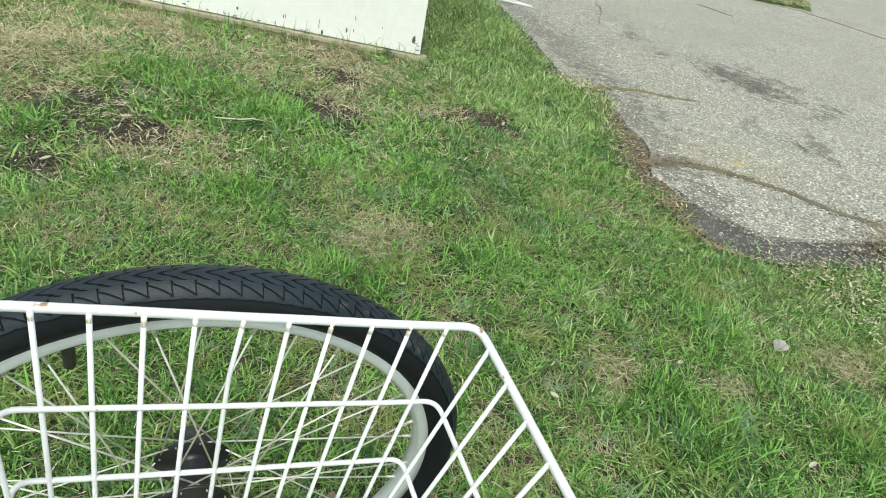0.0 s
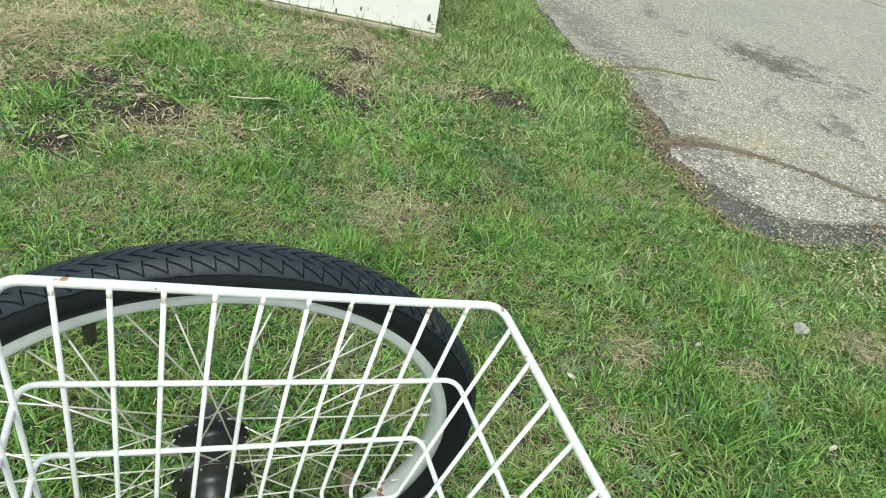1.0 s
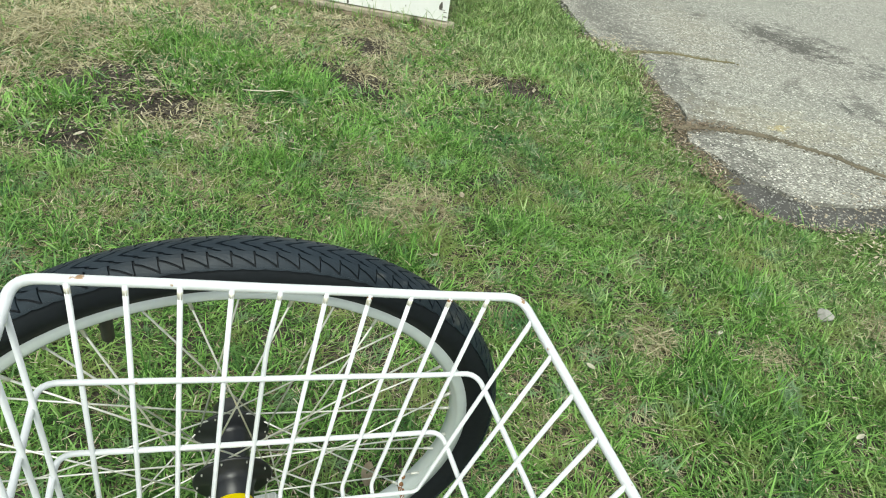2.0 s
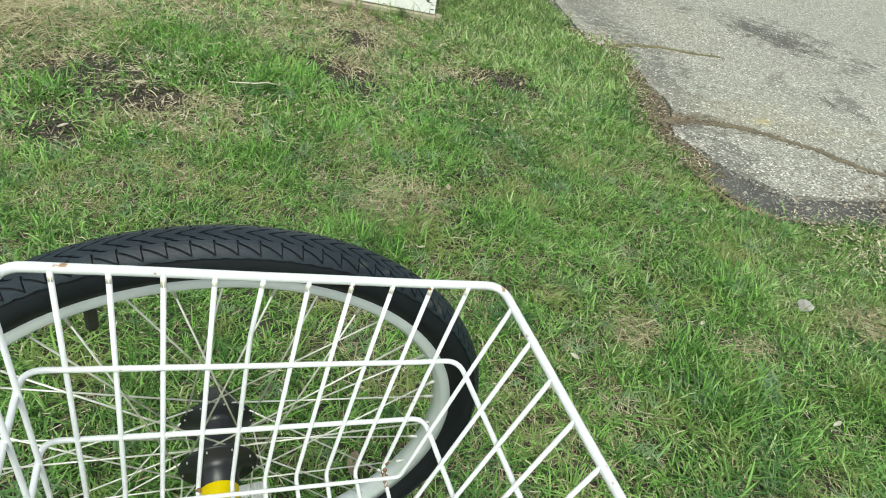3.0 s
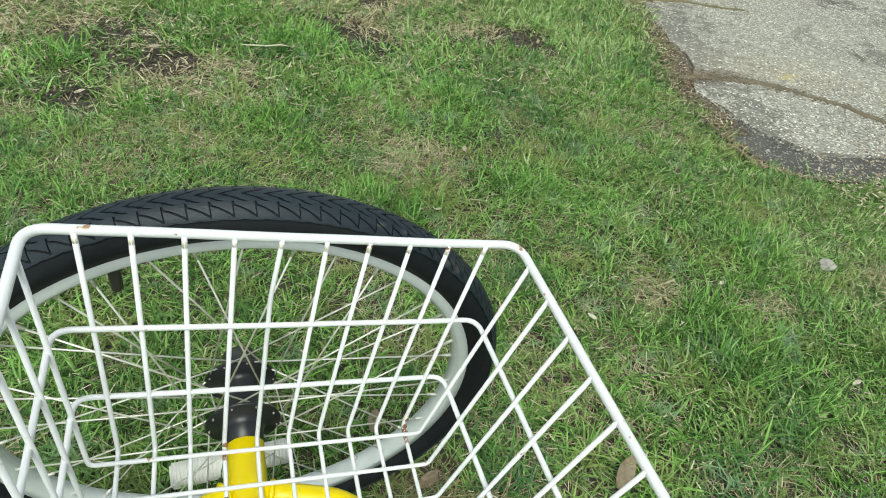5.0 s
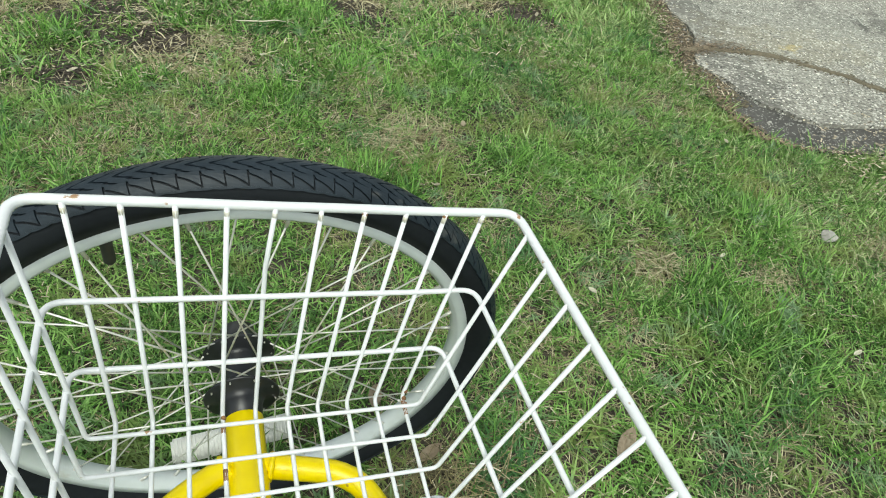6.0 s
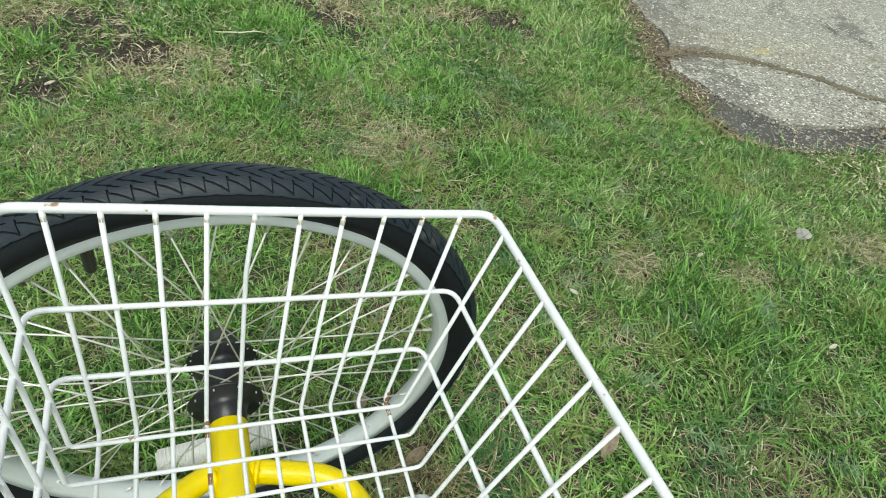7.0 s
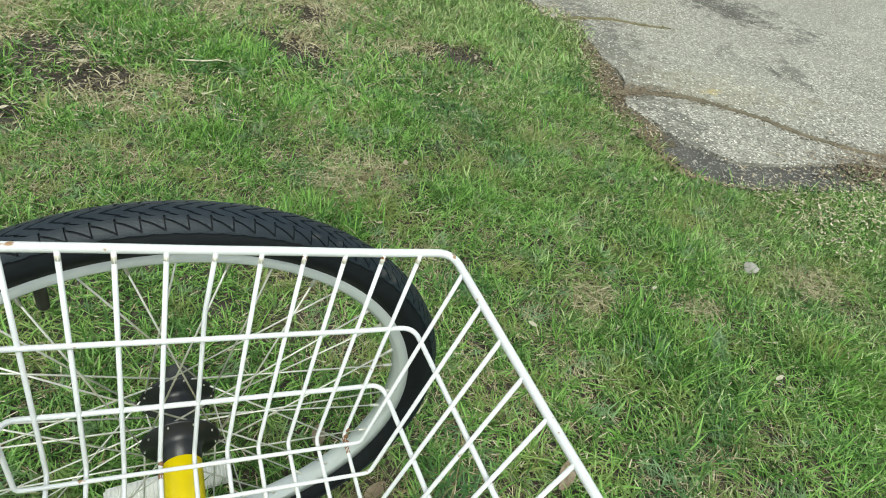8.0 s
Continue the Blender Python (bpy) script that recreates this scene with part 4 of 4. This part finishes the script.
spill = np.stack([rng.normal(1.82, 0.11, 420), rng.normal(1.38, 0.035, 420), rng.uniform(0.012, 0.018, 420)], 1)
litter("bark_litter", spill, 0.011, 0.0035, BARK, "brown bark and needle litter along the driveway")
heel = np.stack([rng.normal(2.48, 0.16, 800), rng.normal(0.72, 0.06, 800), rng.uniform(0.012, 0.022, 800)], 1)
scatter("soil_crumbs", np.stack([rng.normal(2.54, 0.14, 1500), rng.normal(0.69, 0.06, 1500), np.full(1500, 0.012)], 1), 0.0045, MOSS, "brown soil crumbs along the driveway", "soil", 0.5, 0.8)
litter("bark_litter", heel, 0.013, 0.004, BARK, "brown bark and needle litter along the driveway")
litter("pale_litter", np.stack([rng.normal(2.02, 0.08, 120), rng.normal(2.30, 0.12, 120), rng.uniform(0.008, 0.02, 120)], 1), 0.024, 0.010, PALE, "pale seed husks and wood chips in the grass")
flat_straw = np.stack([rng.normal(-0.50, 0.20, 650), rng.normal(2.20, 0.12, 650), rng.uniform(0.0, 0.024, 650)], 1)
litter("flat_straw", flat_straw, 0.070, 0.0030, STRAW, "long flattened strands of bleached dead grass")
litter("grass_clippings", np.stack([rng.uniform(-0.9, 1.3, 2600), rng.uniform(1.2, 2.6, 2600), rng.uniform(0.004, 0.026, 2600)], 1), 0.016, 0.0034, PALE, "small pale clippings caught in the lawn")
near_flecks = np.stack([rng.uniform(-0.5, 2.2, 5200), rng.uniform(-0.5, 1.4, 5200), rng.uniform(0.0, 0.022, 5200)], 1)
litter("grass_clippings", near_flecks[on_lawn(near_flecks[:, 0], near_flecks[:, 1])], 0.012, 0.0017, PALE, "small pale clippings caught in the lawn")
thatch = np.stack([rng.uniform(-0.55, 2.2, 12000), rng.uniform(-0.55, 2.4, 12000), rng.uniform(-0.014, 0.003, 12000)], 1)
thatch = thatch[on_lawn(thatch[:, 0], thatch[:, 1]) & (near_to(thatch[:, 0], thatch[:, 1], BARE, 1) < 0.35)]
litter("thatch", thatch, 0.026, 0.0017, DULL, "matted old thatch under the lawn")
low_green = np.stack([rng.uniform(-0.55, 2.2, 34000), rng.uniform(-0.55, 2.4, 34000), rng.uniform(-0.012, 0.008, 34000)], 1)
low_green = low_green[on_lawn(low_green[:, 0], low_green[:, 1]) & (near_to(low_green[:, 0], low_green[:, 1], BARE, 1) < 0.2)]
litter("low_grass", low_green, 0.026, 0.0026, GREEN, "short flat green blades low in the lawn")
for cx, cy, r in DRY[:5]:
    k = int(2000 * r)
    a, d = rng.uniform(0, math.tau, k), r * 0.6 * np.sqrt(rng.random(k))
    litter("dead_patch", np.stack([cx + d * np.cos(a) * 1.3, cy + d * np.sin(a) * 0.9, rng.uniform(-0.006, 0.012, k)], 1), 0.024, 0.0018, STRAW, "patch of dead bleached grass")
litter("straw_heap", np.stack([rng.normal(0.31, 0.04, 260), rng.normal(-0.07, 0.04, 260), rng.uniform(-0.005, 0.02, 260)], 1), 0.045, 0.0014, DULL, "heap of dry straw beside the wheel")


def leaf(x, y, z, size, turn, material, label):
    """A small curled dead leaf with a raised midrib."""
    bm = bmesh.new()
    rows = []
    for i in range(6):
        t = i / 5
        w = size * 0.22 * math.sin(math.pi * (0.06 + 0.90 * t)) ** 0.8
        up = size * 0.25 * (t - 0.5) ** 2
        rows.append([bm.verts.new(((t - 0.5) * size, s * w, up + abs(s) * w * 0.45 + size * 0.04 * wobble(t * 4, s, 1.0, turn))) for s in (-1, -0.5, 0, 0.5, 1)])
    for p, q in zip(rows, rows[1:]):
        for k in range(4):
            bm.faces.new((p[k], p[k + 1], q[k + 1], q[k]))
    bmesh.ops.solidify(bm, geom=list(bm.faces), thickness=0.0006)
    ob = tagged(part("dead_leaf", bm, material), label, "leaf", "dead leaves on the lawn")
    ob.matrix_world = pose(x, y, z, 14 * math.sin(turn), 16 * math.cos(turn), turn)


PALE_LEAF, BROWN_LEAF = "small pale dry leaf lying on the grass", "curled brown dead leaf lying in the grass"
for x, y, size, turn in ((0.18, 1.385, 0.045, 75), (0.90, 2.13, 0.060, -20), (1.10, 0.30, 0.026, 30), (0.735, 0.255, 0.030, 100), (1.20, -0.01, 0.026, 10), (0.44, 2.38, 0.05, 30), (0.30, 2.62, 0.06, 60), (-0.14, 2.46, 0.05, 10),
                         (-0.33, 1.315, 0.035, 15), (0.60, 1.62, 0.03, 140), (1.45, 0.75, 0.026, 80), (0.98, 2.28, 0.04, 120), (-0.15, 1.63, 0.04, 20), (1.25, 1.70, 0.035, 60), (0.52, 0.66, 0.022, 20)):
    leaf(x, y, 0.016, size * 0.85, turn, LEAF_PALE, PALE_LEAF)
for x, y, size, turn in ((0.62, -0.08, 0.085, 40), (0.24, 0.10, 0.070, 70), (0.20, -0.10, 0.08, 10), (0.26, -0.14, 0.07, 120), (0.30, -0.02, 0.06, 200), (0.16, -0.16, 0.07, 250), (0.34, -0.13, 0.06, 320), (0.68, 0.93, 0.04, 80)):
    leaf(x, y, 0.014, size * 0.75, turn, LEAF_BROWN, BROWN_LEAF)



def stone(x, y, z, size, turn, label, long=1.25, flat=0.55):
    """A broken stone: a lump with a few planes knocked off."""
    bm = bmesh.new()
    bmesh.ops.create_icosphere(bm, subdivisions=3, radius=size)
    chip = random.Random(int(x * 1000))
    for _ in range(7):
        d = Vector((chip.uniform(-1, 1), chip.uniform(-1, 1), chip.uniform(-0.3, 1))).normalized()
        cut = size * chip.uniform(0.55, 0.85)
        for v in bm.verts:
            if v.co.dot(d) > cut:
                v.co -= d * (v.co.dot(d) - cut)
    for v in bm.verts:
        v.co *= 1 + 0.12 * wobble(v.co.x / size, v.co.y / size, 2.0, v.co.z / size)
        v.co.z *= flat
        v.co.x *= long
    ob = tagged(part("stone", bm, STONE, smooth=False), label, "stone")
    ob.matrix_world = pose(x, y, z, 0, 0, turn)


stone(1.445, 0.32, 0.006, 0.023, 30, "pale grey stone lying in the grass")
for x, y, size, turn in ((1.95, 2.27, 0.024, 20), (1.93, 2.35, 0.018, 80), (1.965, 2.215, 0.016, 140), (1.985, 2.31, 0.014, 50)):
    stone(x, y, 0.012, size, turn, "pale broken stone heaped on the driveway's border", 1.2, 0.7)

bm = bmesh.new()
tube(bm, [(-0.075, 0.004, 0), (-0.03, -0.003, 0.004), (0.01, 0.0, 0.003), (0.05, 0.008, 0.006), (0.085, 0.010, 0.002)], [0.0016, 0.0023, 0.0024, 0.0020, 0.0010], 8)
ob = tagged(part("twig", bm, LEAF_PALE), "bare pale twig lying on the grass", "twig")
ob.matrix_world = pose(0.19, 1.60, 0.030, 0, 0, -8)

# white ribbed strip behind the wheel
strip = tagged(new("plastic_strip"), "white ribbed plastic strip lying in the grass behind the wheel", "plastic scrap")
strip.matrix_world = pose(0.014, 0.072, 0.016, 28, 0, 3)
bm = bmesh.new()
box(bm, -0.086, -0.019, -0.004, 0.086, 0.019, 0.004, 0.0035)
part("strip_body", bm, PLASTIC, strip)
for k in range(34):
    bm = bmesh.new()
    x = -0.082 + 0.005 * k
    tube(bm, [(x, -0.017, 0.0038), (x, 0.017, 0.0038)], 0.0011, 5)
    part("rib", bm, PLASTIC, strip)

# white metal rods at the driveway's border
rods = tagged(new("metal_bracket"), "white painted metal rod bracket lying on the asphalt", "bracket")
rods.matrix_world = pose(2.545, 4.08, 0.022)
for p, name in (((-0.42, 0.20), "rod"), ((-0.22, 0.26), "rod")):
    bm = bmesh.new()
    tube(bm, [(0, 0, 0), (p[0] * 0.5, p[1] * 0.5, 0.004), (p[0], p[1], 0)], 0.008, 8)
    part(name, bm, COATED, rods)

# grass on the far verge
x, y = rng.uniform(6.6, 9.6, 9000), rng.uniform(5.9, 9.3, 9000)
k = (y > np.where(x < 7.6, 6.0 + (7.6 - x) * 0.27, 6.0 + (x - 7.6) * 0.95)) & (y < 9.2 - np.abs(x - 8.4) * 0.7)
spots = np.stack([x[k], y[k], np.full(k.sum(), 0.03)], 1)
litter("verge_grass", spots, 0.09, 0.020, FRESH, "green grass on the far verge")
litter("verge_straw", spots[::2] + np.array([0.02, 0.01, 0.02]), 0.09, 0.018, STRAW, "dry grass on the far verge")
